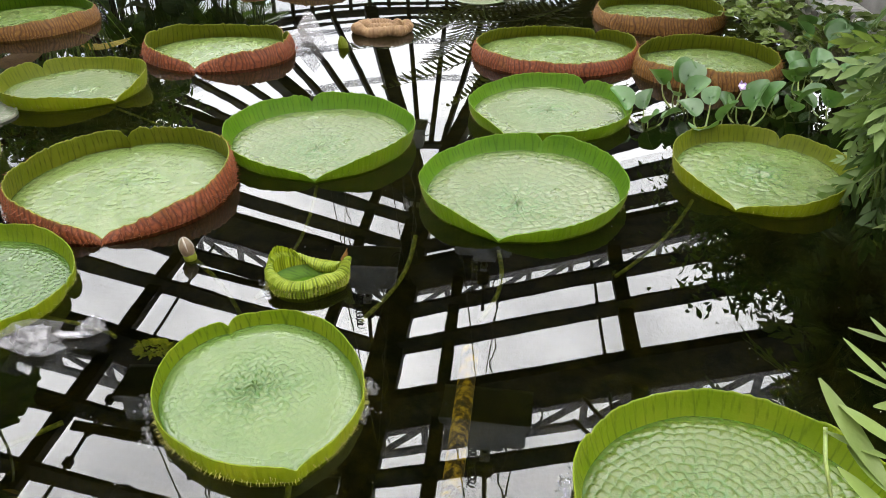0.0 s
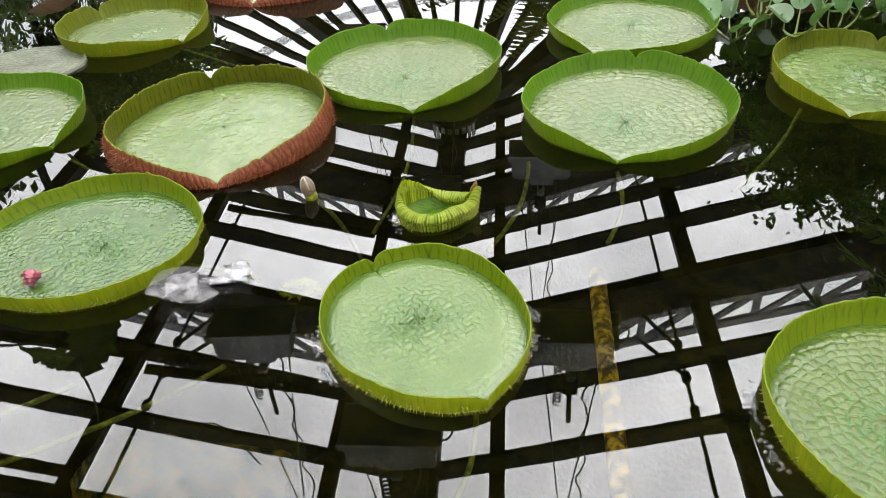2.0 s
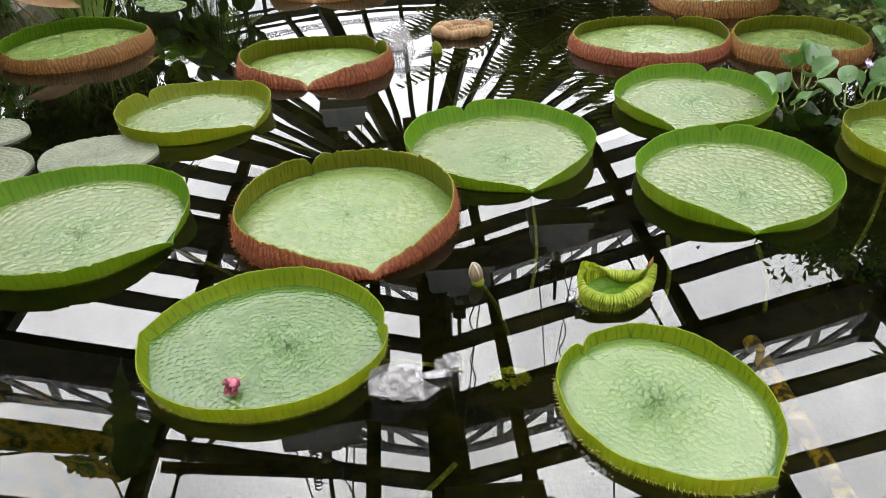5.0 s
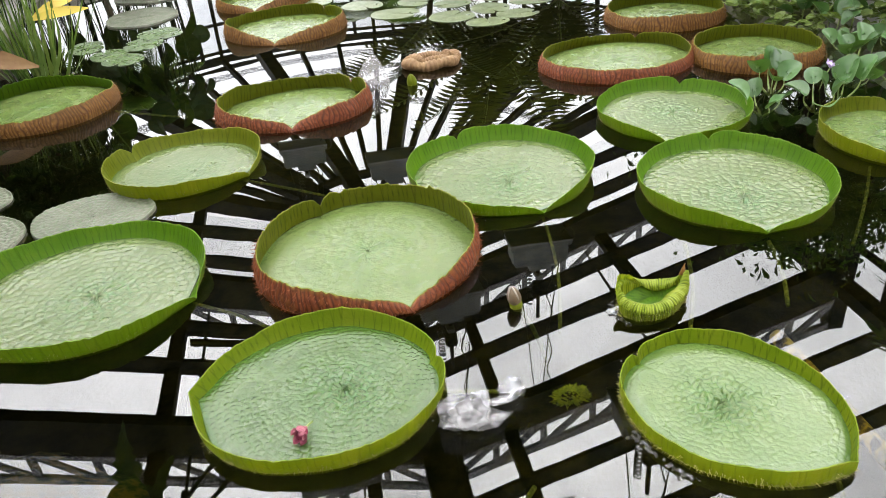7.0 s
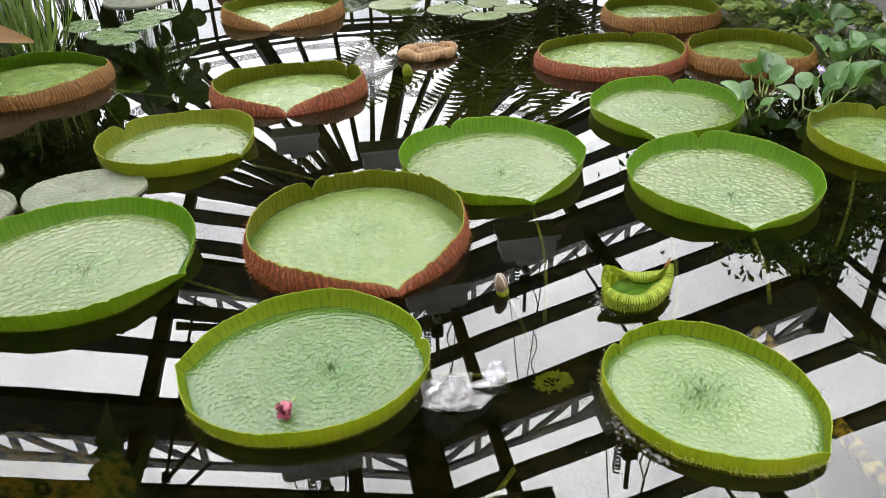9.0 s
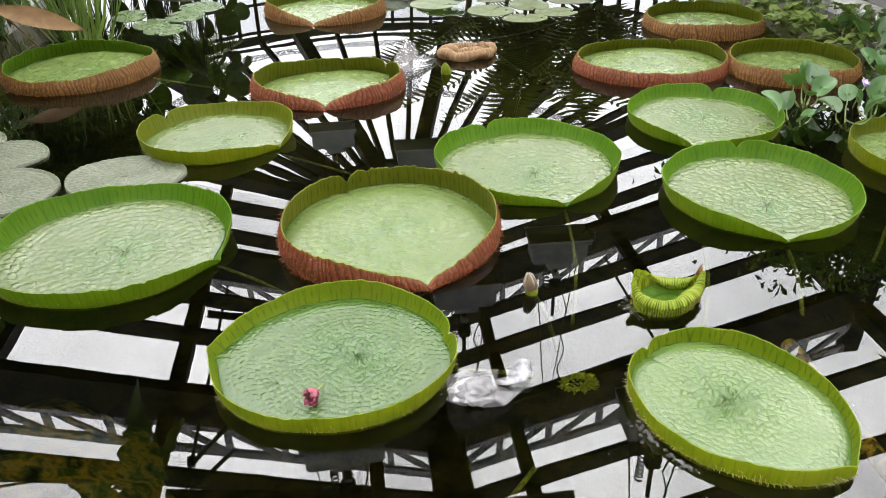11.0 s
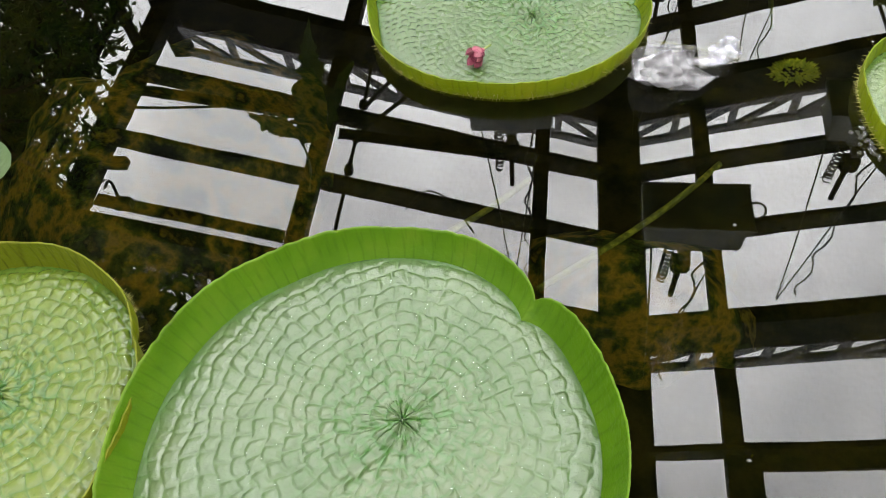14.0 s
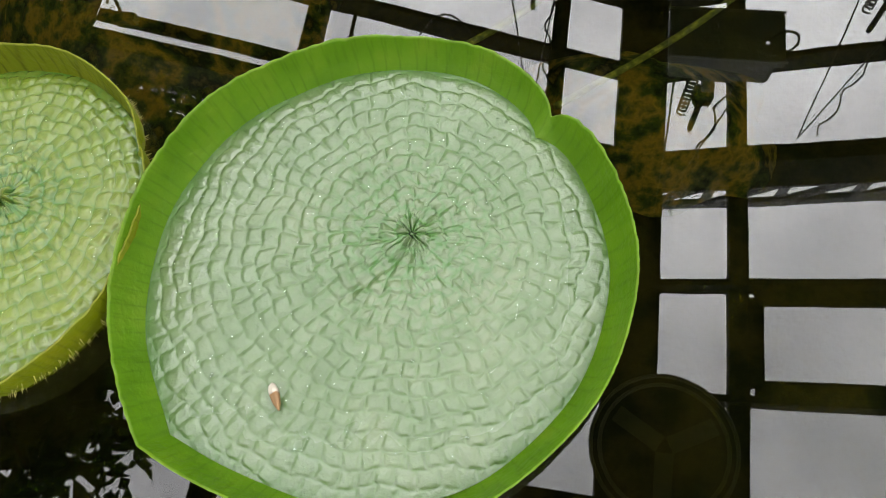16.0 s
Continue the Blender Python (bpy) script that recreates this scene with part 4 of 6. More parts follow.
lily_pad("large pale green quilted lily pad with green rim", -2.749, 3.844, 0.598, 0.562, 0.102, [(-3.357, 3.975, "cleft"), (-2.207, 3.573, "tip")], TOP["pale"], RIM["green"], (0.072, -0.084), 19, 1.8, 0.0054, stems=(((-2.25, 3.6, -0.02), (-1.6, 3.2, -0.25), 0.011),), cell=0.046, flare=0.04)
lily_pad("pale lily pad with yellow rim, heart-shaped tip", -2.291, 5.177, 0.497, 0.451, 0.102, [(-2.695, 5.511, "cleft"), (-1.907, 4.899, "tip")], TOP["pale"], RIM["olive"], (0.06, -0.09), 21, 1.3, 0.003, stems=(((-1.95, 4.9, -0.02), (-1.0, 4.6, -0.3), 0.011),), cell=0.05, flare=0.032)
lily_pad("green lily pad with red-brown rim in open water", -1.336, 8.373, 0.594, 0.550, 0.123, [(-1.502, 7.830, "tip"), (-0.857, 8.718, "cleft")], TOP["lime"], RIM["olive"], (0, 0), 23, 0.8, 0.002, -0.030, True, RIM["brown"])
lily_pad("very large pale mint quilted lily pad with green rim", -2.116, 1.178, 0.615, 0.608, 0.100, [(-1.700, 1.565, "cleft"), (-2.575, 0.734, "nub")], TOP["mint"], RIM["green"], (0.085, 0.081), 25, 3.3, 0.0056, 0.048, centre=0.5, net=0.26, stems=(((-1.69, 1.635, -0.02), (-0.70, 2.52, -0.26), 0.013), ((-2.2, 1.7, -0.05), (-1.35, 2.55, -0.40), 0.014)), cell=0.040, sharp=4.0, vary=0.12, creases=((4.08, 0.24), (0.72, 0.13), (4.5, 0.12), (2.6, 0.10), (3.2, 0.14)))
lily_pad("green lily pad with torn crimson rim", -1.499, 5.965, 0.551, 0.428, 0.126, [(-1.041, 6.150, "cleft"), (-1.560, 5.605, "tip")], TOP["lime"], RIM["olive"], (0, 0), 27, 0.9, 0.002, -0.030, True, RIM["red"])
lily_pad("green lily pad with rust-brown rim beside reeds", -3.431, 6.864, 0.576, 0.550, 0.117, [], TOP["lime"], RIM["green"], (0, 0), 29, 0.8, 0.002, -0.030, True, RIM["brown"], stems=(((-2.85, 6.6, -0.01), (-1.95, 6.2, -0.1), 0.010),))
lily_pad("green lily pad with rust-red rim, far out", 1.070, 5.887, 0.600, 0.501, 0.102, [(1.505, 6.335, "cleft")], TOP["lime"], RIM["olive"], (0, 0), 31, 0.9, 0.002, -0.030, True, RIM["red"])
lily_pad("green lily pad with brown rim behind water hyacinths", 2.10, 5.55, 0.488, 0.458, 0.12, [], TOP["lime"], RIM["olive"], (0, 0), 33, 0.8, 0.002, -0.030, True, RIM["brown"])
lily_pad("green lily pad with brown rim near the kerb", 2.07, 6.90, 0.533, 0.498, 0.12, [], TOP["lime"], RIM["olive"], (0, 0), 35, 0.8, 0.002, -0.030, True, RIM["brown"])
lily_pad("green lily pad with brown rim at the far end", -1.45, 9.75, 0.538, 0.478, 0.12, [(-1.61, 9.25, "tip")], TOP["lime"], RIM["olive"], (0, 0), 37, 0.7, 0.002, -0.030, True, RIM["brown"])
lily_pad("yellowish quilted lily pad beside the very large one", -3.12, 1.28, 0.45, 0.49, 0.09, [(-2.72, 1.5, "cleft")], TOP["sunny"], RIM["olive"], (0.03, 0.05), 39, 2.2, 0.0105, centre=0.5, net=0.60, cell=0.036, sharp=3.0, vary=0.15)


def flat_pad(label, cx, cy, a, b, top, seed, relief=0.004, z=0.006, notch=None, wave=0.0, name="flat_pad"):
    """A flat floating leaf with a low edge."""
    A, rings = 180, 40
    rng = np.random.RandomState(seed)
    ph = rng.rand(4) * 6.28
    th = np.arange(A) * 2 * np.pi / A
    R = 1 + 0.03 * np.sin(2 * th + ph[0]) + 0.02 * np.sin(5 * th + ph[1])
    if notch is not None:
        d = np.abs((th - notch + np.pi) % (2 * np.pi) - np.pi)
        R = R * (1 - 0.8 * np.exp(-(d / 0.09)))
    fr = np.linspace(0.02, 1, rings)
    X, Y = fr[:, None] * (a * np.cos(th) * R), fr[:, None] * (b * np.sin(th) * R)
    Z = z + relief * (quilt(X, Y, seed, 0.034) + 0.6 * quilt(X + 0.3, Y - 0.2, seed + 3, 0.021)) + (0.008 if notch is None else 0.001) * np.clip((fr - 0.93) / 0.07, 0, 1)[:, None] + wave * np.sin(4 * th + ph[2])[None] * fr[:, None] ** 3
    verts = np.stack([X, Y, Z], -1).reshape(-1, 3).tolist() + [[0, 0, z]]
    faces = [(i * A + k, i * A + (k + 1) % A, (i + 1) * A + (k + 1) % A, (i + 1) * A + k) for i in range(rings - 1) for k in range(A)]
    c = rings * A
    faces += [(c, k, (k + 1) % A) for k in range(A)]
    n0 = len(verts)
    verts += [[float(x), float(y), -0.004] for x, y in zip(X[-1], Y[-1])]
    faces += [((rings - 1) * A + k, (rings - 1) * A + (k + 1) % A, n0 + (k + 1) % A, n0 + k) for k in range(A)]
    ob = mesh_object(name, verts, faces, top)
    if notch is None:
        # darker along the seams between the cells
        seam = 0.9 * np.clip(1 - 3.0 * quilt(X, Y, seed, 0.034), 0, 1) ** 1.5 + 0.5 * np.clip(1 - 3.0 * quilt(X + 0.3, Y - 0.2, seed + 3, 0.021), 0, 1) ** 2
        att = ob.data.attributes.new("vein_crease", "FLOAT", "POINT")
        att.data.foreach_set("value", np.concatenate([np.clip(0.75 * seam, 0, 1).reshape(-1), np.zeros(1 + A)]).astype(np.float32))
    ob.location = (cx, cy, 0)
    return tagged(ob, label, "lily pad", "flat pads")


for i, (x, y, a, b) in enumerate(((-2.80, 4.68, 0.34, 0.28), (-3.46, 4.62, 0.31, 0.30), (-3.64, 4.06, 0.34, 0.35), (-4.06, 4.42, 0.34, 0.30), (-3.60, 5.17, 0.27, 0.24), (-4.2, 5.0, 0.30, 0.24), (-3.95, 5.45, 0.3, 0.22),
                                  (-2.83, 9.75, 0.38, 0.46), (-2.80, 10.9, 0.42, 0.40))):
    flat_pad("flat grey-green wrinkled lily pad lying on the water", x, y, a, b, TOP["grey"], 50 + i, 0.0075)
rng = random.Random(5)
for i, (x, y) in enumerate(((-0.45, 8.95), (-0.2, 8.4), (0.1, 8.8), (0.3, 7.98), (0.45, 8.5), (0.55, 7.6), (0.75, 8.1), (0.95, 8.6), (0.92, 7.75), (1.25, 8.2), (1.3, 8.9), (0.2, 9.3), (0.7, 9.2), (-0.3, 9.6), (-0.75, 10.1), (-0.9, 9.4),
                            (-3.05, 8.3), (-2.75, 8.55), (-2.9, 8.05), (-3.3, 8.7), (-2.6, 8.9))):
    flat_pad("small pale water lily leaf, notched, afloat", x, y, rng.uniform(0.17, 0.26), rng.uniform(0.16, 0.25), TOP["pale"] if y > 8.9 or x > -1 else TOP["green"], 80 + i, 0.0015, 0.002, rng.uniform(0, 6.2), 0.002, "water_lily_leaf")

# upturned reddish young pad with spent blossoms
young = flat_pad("small brown curling young pad", -3.86, 4.74, 0.14, 0.11, TOP["grey"], 71, 0.006, 0.03, None, 0.02)
young.name = "young_pad"


def petals(name, at, label, count, length, width, mat, opening, tilt=(0, 0, 0), cat="flower", cup=0.35):
    ob = thing(name, pose(*at, *tilt), label, cat)
    for i in range(count):
        t = 2 * math.pi * i / count + 0.3 * (i % 2)
        vs, fs = [], []
        nseg, mseg = 6, 4
        for a in range(nseg + 1):
            s = a / nseg
            w = width * math.sin(math.pi * min(0.98, s * 0.9 + 0.06)) ** 0.8
            out = opening * (0.45 + 0.4 * ((i * 7) % 5) / 2) * math.sin(s * 1.9) * length + 0.006 * math.sin(9 * s + 2 * i)
            z = length * (s * (1 - 0.25 * opening * s))
            for b in range(mseg + 1):
                f = (b / mseg - 0.5) * 2
                rr = 0.010 + out - cup * w * f * f
                p = Vector((rr, f * w, z))
                vs.append(Matrix.Rotation(t, 3, "Z") @ p)
        for a in range(nseg):
            for b in range(mseg):
                k = a * (mseg + 1) + b
                fs.append((k, k + 1, k + mseg + 2, k + mseg + 1))
        p = mesh_object("petal", vs, fs, mat)
        p.parent = ob
    return ob


blossom = petals("blossom", (-1.835, 2.505, 0.045), "wilted pink blossom lying on a lily pad", 9, 0.066, 0.018, PETAL_PINK, 0.28, (78, 0, -32))
tube("stem", [(0, 0, 0.004), (0, 0, -0.03), (0.005, 0.002, -0.05)], 0.004, STALK, 6, blossom)
bud = thing("lily_bud", pose(-0.855, 3.0, 0.018, -6, -10, 20), "closed cream lily bud above the water", "flower")
bud.scale = (0.85, 0.85, 0.80)


def lathe(profile, lobes, depth, n=48):
    vs, fs = [], []
    for r, z in profile:
        for k in range(n):
            t = 2 * math.pi * k / n
            rr = r * (1 - depth * (1 - abs(math.sin(t * lobes / 2)) ** 0.6))
            vs.append((rr * math.cos(t), rr * math.sin(t), z))
    for i in range(len(profile) - 1):
        for k in range(n):
            fs.append((i * n + k, i * n + (k + 1) % n, (i + 1) * n + (k + 1) % n, (i + 1) * n + k))
    fs.append(tuple(range((len(profile) - 1) * n, len(profile) * n)))
    return vs, fs


BUD = [(0.026, 0.0), (0.034, 0.018), (0.0375, 0.036), (0.036, 0.056), (0.030, 0.076), (0.021, 0.093), (0.011, 0.105), (0.003, 0.110)]
o = mesh_object("bud_shell", *lathe(BUD, 4, 0.10), PETAL_WHITE)
o.parent = bud
for k in range(4):
    t = math.pi / 2 * k
    tube("petal_edge", [(0.93 * r * math.cos(t + 0.12 * (1 - z / 0.11)), 0.93 * r * math.sin(t + 0.12 * (1 - z / 0.11)), z + 0.003) for r, z in BUD[2:]], [0.002, 0.0035, 0.0045, 0.005, 0.004, 0.002], PETAL_EDGE, 6, bud)
o = mesh_object("calyx", *lathe([(0.014, -0.05), (0.027, -0.035), (0.034, -0.015), (0.033, 0.004), (0.028, 0.012), (0.020, 0.013)], 6, 0.06), RIM["olive"])
o.parent = bud
tagged(o, "spiny green calyx")
tube("stem", bend((0, 0, 0.0), (0.12, 0.05, -0.55), (0.03, 0.02, 0), 6), 0.012, STEM_UW, 8, bud)
bud2 = thing("lily_bud", pose(-0.56, 6.12, -0.05, 6, -8, 0), "closed brown-green lily bud in far water", "flower")
o = mesh_object("bud_shell", *lathe([(0.030, -0.05), (0.042, 0.01)] + [(r * 1.15, z * 1.1 + 0.02) for r, z in BUD[1:]], 4, 0.12), RIM["olive"])
o.parent = bud2
tube("stem", [(0, 0, -0.04), (0.02, 0.0, -0.25), (0.06, 0.02, -0.5)], 0.012, STEM_UW, 8, bud2)
for x, y, rz in ((-3.98, 4.93, 20), (-3.85, 4.97, 130), (-4.05, 4.8, 250)):
    petals("spent_blossom", (x, y, 0.02), "spent dark red lily blossom on pads", 5, 0.075, 0.022, RIM["red"], 0.5, (30, 20, rz), "flower")


# curled young leaf: a spiny boat, its ribbed sides rolled inwards
def curled_leaf():
    ob = thing("curled_leaf", (-0.305, 2.80, 0), "young curled yellow-green lily leaf with ribbed folded sides", "leaf")
    A, S = 960, 22
    vs, fs, vein_crease = [], [], []
    rr_ = random.Random(17)
    ragged = [rr_.uniform(-1, 1) for _ in range(121)]
    for i in range(A):
        t = 2 * math.pi * i / A
        c, sn = math.cos(t), math.sin(t)
        # plan: blunt at one end, drawn out to a tip at the other
        ex, ey = 0.150 * c + 0.018 * max(0, c) ** 6, 0.098 * sn * (1 - 0.28 * max(0, c))
        back = math.exp(-((t - 2.35) / 0.62) ** 2)
        tip = math.exp(-(min(t, 2 * math.pi - t) / 0.30) ** 2)
        k0 = i / A * 120
        jag = ragged[int(k0)] * (1 - k0 % 1) + ragged[int(k0) + 1] * (k0 % 1)
        high = 0.070 + 0.042 * back + 0.050 * tip + 0.004 * math.sin(4 * t) + 0.006 * jag * back
        roll = 0.030 * (1 - 0.9 * back) * (1 - 0.45 * tip) * (1.0 if sn < 0 else 0.8)
        wave = math.cos(74 * t + 1.6 * math.sin(3 * t) + 1.1 * math.sin(11 * t)) * (0.75 + 0.45 * math.sin(19 * t + 2))
        for k in range(S):
            s = k / (S - 1)
            if s < 0.5:
                q = s / 0.5
                out = -0.020 + 0.026 * math.sin(q * math.pi * 0.75) + 0.006 * back * q
                z = -0.035 + (high + 0.035 - roll) * q
                amp = 0.0042 * math.sin(math.pi * min(1, 0.15 + 0.7 * q))
            else:
                q = (s - 0.5) / 0.5
                ang = q * math.pi * (1.25 - 0.9 * back)
                out = 0.0184 + 0.006 * back - roll * (1 - math.cos(ang)) - 0.010 * q * (1 - back)
                z = high - roll + roll * math.sin(ang) + back * 0.030 * q
                amp = 0.0036 * (1 - 0.55 * q) + 0.004 * back * q * jag
            d = out + amp * wave
            ln = math.hypot(ex / 0.150, ey / 0.098)
            vs.append((ex + d * c / ln, ey + d * sn / ln, z + (0.3 * amp * wave if s > 0.5 else 0)))
            # darker green in the grooves between the ribs
            vein_crease.append(max(0.0, -wave) ** 0.7 * (0.95 - 0.2 * s))
    for i in range(A):
        i2 = (i + 1) % A
        for k in range(S - 1):
            fs.append((i * S + k, i2 * S + k, i2 * S + k + 1, i * S + k + 1))
    wall = mesh_object("folded_wall", vs, fs, CURL)
    wall.parent = ob
    att = wall.data.attributes.new("vein_crease", "FLOAT", "POINT")
    att.data.foreach_set("value", vein_crease)
    n, R = 64, 14
    vs, fs, vein_crease = [], [], []
    for j in range(R):
        f = 0.02 + 0.98 * j / (R - 1)
        for i in range(n):
            t = 2 * math.pi * i / n
            dot = abs(math.sin(11 * f * math.pi)) * abs(math.sin(13 * t + (int(11 * f) % 2) * 1.57))
            vs.append((0.140 * f * math.cos(t), 0.090 * f * math.sin(t), 0.004 + 0.040 * f ** 4 + 0.004 * dot))
            # darker between the raised dots
            vein_crease.append(0.75 * (1 - dot) ** 2)
    fs = [(r * n + i, r * n + (i + 1) % n, (r + 1) * n + (i + 1) % n, (r + 1) * n + i) for r in range(R - 1) for i in range(n)]
    inner = mesh_object("inner_blade", vs, fs, RIM["green"])
    inner.parent = ob
    att = inner.data.attributes.new("vein_crease", "FLOAT", "POINT")
    att.data.foreach_set("value", vein_crease)
    tube("pointed_tip", [(0.150, 0.004, 0.10), (0.166, 0.010, 0.128), (0.172, 0.012, 0.150)], [0.012, 0.008, 0.002], RIM["brown"], 8, ob)
    vv, ff = [], []
    r2 = random.Random(4)
    for _ in range(260):
        t, s = r2.uniform(0, 6.283), r2.uniform(0.0, 0.7)
        p = Vector((0.165 * math.cos(t), 0.108 * math.sin(t) * (1 - 0.25 * max(0, math.cos(t))), 0.003 + 0.06 * s))
        o = Vector((math.cos(t), math.sin(t), 0.1)) * 0.012
        sd = Vector((-math.sin(t), math.cos(t), 0)) * 0.0012
        n0 = len(vv)
        vv += [p + sd, p - sd, p + Vector((0, 0, 0.003)), p + o]
        ff += [(n0, n0 + 1, n0 + 3), (n0 + 1, n0 + 2, n0 + 3), (n0 + 2, n0, n0 + 3)]
    sp = mesh_object("spine_fringe", vv, ff, SPINE, False)
    sp.parent = ob
    tagged(sp, kind="stuff")
    ob.rotation_euler = (0, 0, radians(10))


curled_leaf()

# dry curled brown leaf far out
ob = thing("dry_leaf_roll", (-0.30, 6.52, 0), "dry curled brown lily leaf afloat", "leaf")
for i, (r, z, h) in enumerate(((0.21, 0.035, 0.05), (0.13, 0.055, 0.045))):
    pts = [(r * 1.0 * math.cos(t) * (1 + 0.08 * math.sin(3 * t)), r * 0.62 * math.sin(t) * (1 + 0.1 * math.cos(2 * t)), z + 0.01 * math.sin(4 * t + i)) for t in [2 * math.pi * k / 40 for k in range(41)]]
    pts = [Vector(pts[k // 3]).lerp(Vector(pts[min(40, k // 3 + 1)]), k % 3 / 3) for k in range(121)]
    tube("roll", pts, [h * (0.86 + 0.10 * math.sin(1.9 * k) + 0.12 * math.sin(0.31 * k + i)) for k in range(121)], DRY, 10, ob)
vs = [(0.16 * r * math.cos(t), 0.10 * r * math.sin(t), 0.03 + 0.01 * math.sin(5 * t) * r) for r in (0.02, 0.5, 1.0) for t in [2 * math.pi * i / 24 for i in range(24)]]
part("dry_blade", mesh_object("dry_blade", vs, [(r * 24 + i, r * 24 + (i + 1) % 24, (r + 1) * 24 + (i + 1) % 24, (r + 1) * 24 + i) for r in range(2) for i in range(24)], DRY), DRY, ob)


# plastic bags tied round buds
def crumpled(name, size, mat, parent, seed, at=(0, 0, 0), rough=0.32, flat=1.0, sub=3, smooth=False):
    """Creased sheet drawn into a lump: sharp folds from ridged noise."""
    bm = bmesh.new()
    bmesh.ops.create_icosphere(bm, subdivisions=sub, radius=1)
    for v in bm.verts:
        d = v.co.normalized()
        k = abs(noise.noise(d * 1.3 + Vector((seed, 0, 0)))) * 1.4 + 0.9 * abs(noise.noise(d * 2.9 + Vector((0, seed, 0)))) + 0.35 * noise.noise(d * 6 + Vector((0, 0, seed)))
        v.co = Vector((d.x * size[0], d.y * size[1], d.z * size[2])) * (1 + rough * (k * 2 - 0.8))
        v.co.z = max(v.co.z, -0.3 * size[2] * flat)
    bmesh.ops.translate(bm, verts=bm.verts, vec=at)
    return part(name, bm, mat, parent, "", smooth)


bag = thing("plastic_bag", (-1.25, 2.40, 0.02), "crumpled clear plastic bag floating beside a pad", "bag")
crumpled("film", (0.098, 0.085, 0.056), FILM, bag, 2, (-0.004, 0, 0), 0.40, 1.0, 2)
crumpled("white_lining", (0.062, 0.056, 0.046), FILM_WHITE, bag, 6, (-0.008, 0.0, 0.004), 0.28, 1.0, 4, True)
crumpled("knotted_end", (0.042, 0.032, 0.036), FILM, bag, 11, (0.185, 0.065, 0.006), 0.55, 1.0, 3)
crumpled("folded_tuft", (0.022, 0.014, 0.018), FILM, bag, 23, (0.190, 0.072, 0.020), 0.5, 1.0, 3)
crumpled("neck", (0.060, 0.016, 0.014), FILM_HAZE, bag, 14, (0.115, 0.030, 0.004), 0.4, 1.0, 2)
bag = thing("plastic_bag", (-0.87, 6.25, 0.0), "clear plastic bag tied up like a tent over water", "bag")
vs, fs = [], []
for i in range(9):
    f = i / 8
    for k in range(28):
        t = 2 * math.pi * k / 28
        r = 0.135 * (1 - f) ** 0.8 + 0.012
        r *= 1 + 0.16 * math.cos(5 * t + 0.6) * (0.3 + f) + 0.10 * noise.noise(Vector((math.cos(t) * 2, math.sin(t) * 2, f * 3)))
        vs.append((r * math.cos(t) + 0.03 * f, 0.75 * r * math.sin(t), -0.01 + 0.25 * f + 0.01 * math.sin(3 * t)))
for i in range(8):
    for k in range(28):
        fs.append((i * 28 + k, i * 28 + (k + 1) % 28, (i + 1) * 28 + (k + 1) % 28, (i + 1) * 28 + k))
part("film", mesh_object("film", vs, fs, FILM_HAZE, False), FILM_HAZE, bag)
crumpled("white_lining", (0.045, 0.038, 0.028), FILM_WHITE, bag, 9, (0, 0, 0.012), 0.3, 1.0, 4, True)

# beads of water lying on two near pads
def beads(pad, radius, count, seed):
    r = random.Random(seed)
    vs, fs = [], []
    for _ in range(count):
        t, d = r.uniform(0, 6.283), radius * math.sqrt(r.uniform(0.15, 0.96))
        k = r.uniform(0.0016, 0.0034) * (1.4 if r.random() < 0.10 else 1.0)
        n0, z0 = len(vs), 0.0170 + r.uniform(0, 0.003)
        ex, ey = r.uniform(0.8, 1.5), r.uniform(0.8, 1.2)
        for f, h in ((1.0, 0.0), (0.75, 0.55), (0.3, 0.8)):
            vs += [(d * math.cos(t) + k * f * ex * math.cos(a), d * math.sin(t) + k * f * ey * math.sin(a), z0 + k * h) for a in [math.pi / 4 * j for j in range(8)]]
        for q in range(2):
            fs += [(n0 + q * 8 + j, n0 + q * 8 + (j + 1) % 8, n0 + q * 8 + 8 + (j + 1) % 8, n0 + q * 8 + 8 + j) for j in range(8)]
        fs.append(tuple(n0 + 16 + j for j in range(8)))
    o = mesh_object("dew", vs, fs, BEAD)
    o.parent = pad
    tagged(o, "clear beads of water", kind="stuff")


for p in [o for o in scene.objects if o.name.startswith("lily_pad") and o.parent is None]:
    if abs(p.location.x + 2.116) < 0.01 or abs(p.location.x + 3.12) < 0.01:
        beads(p, 0.50 if p.location.x > -3 else 0.40, 620 if p.location.x > -3 else 320, 91)

# a fallen bud scale on the very large pad
o = mesh_object("bud_scale", *lathe([(0.002, -0.012), (0.008, -0.004), (0.012, 0.012), (0.009, 0.034), (0.002, 0.052)], 3, 0.35, 18), DRY)
o.matrix_world = pose(-2.312, 0.872, 0.026, 82, 0, 25)
tagged(o, "small orange-brown bud scale fallen on a lily pad", "bud scale")
part("pale_end", mesh_object("pale_end", *lathe([(0.002, -0.016), (0.009, -0.010), (0.0125, 0.004), (0.0115, 0.012)], 3, 0.35, 18), PETAL_EDGE), PETAL_EDGE, o, "cream torn end")

# submerged stems, young spiny leaf and yellow pole
r5 = random.Random(15)
vs, fs = [], []
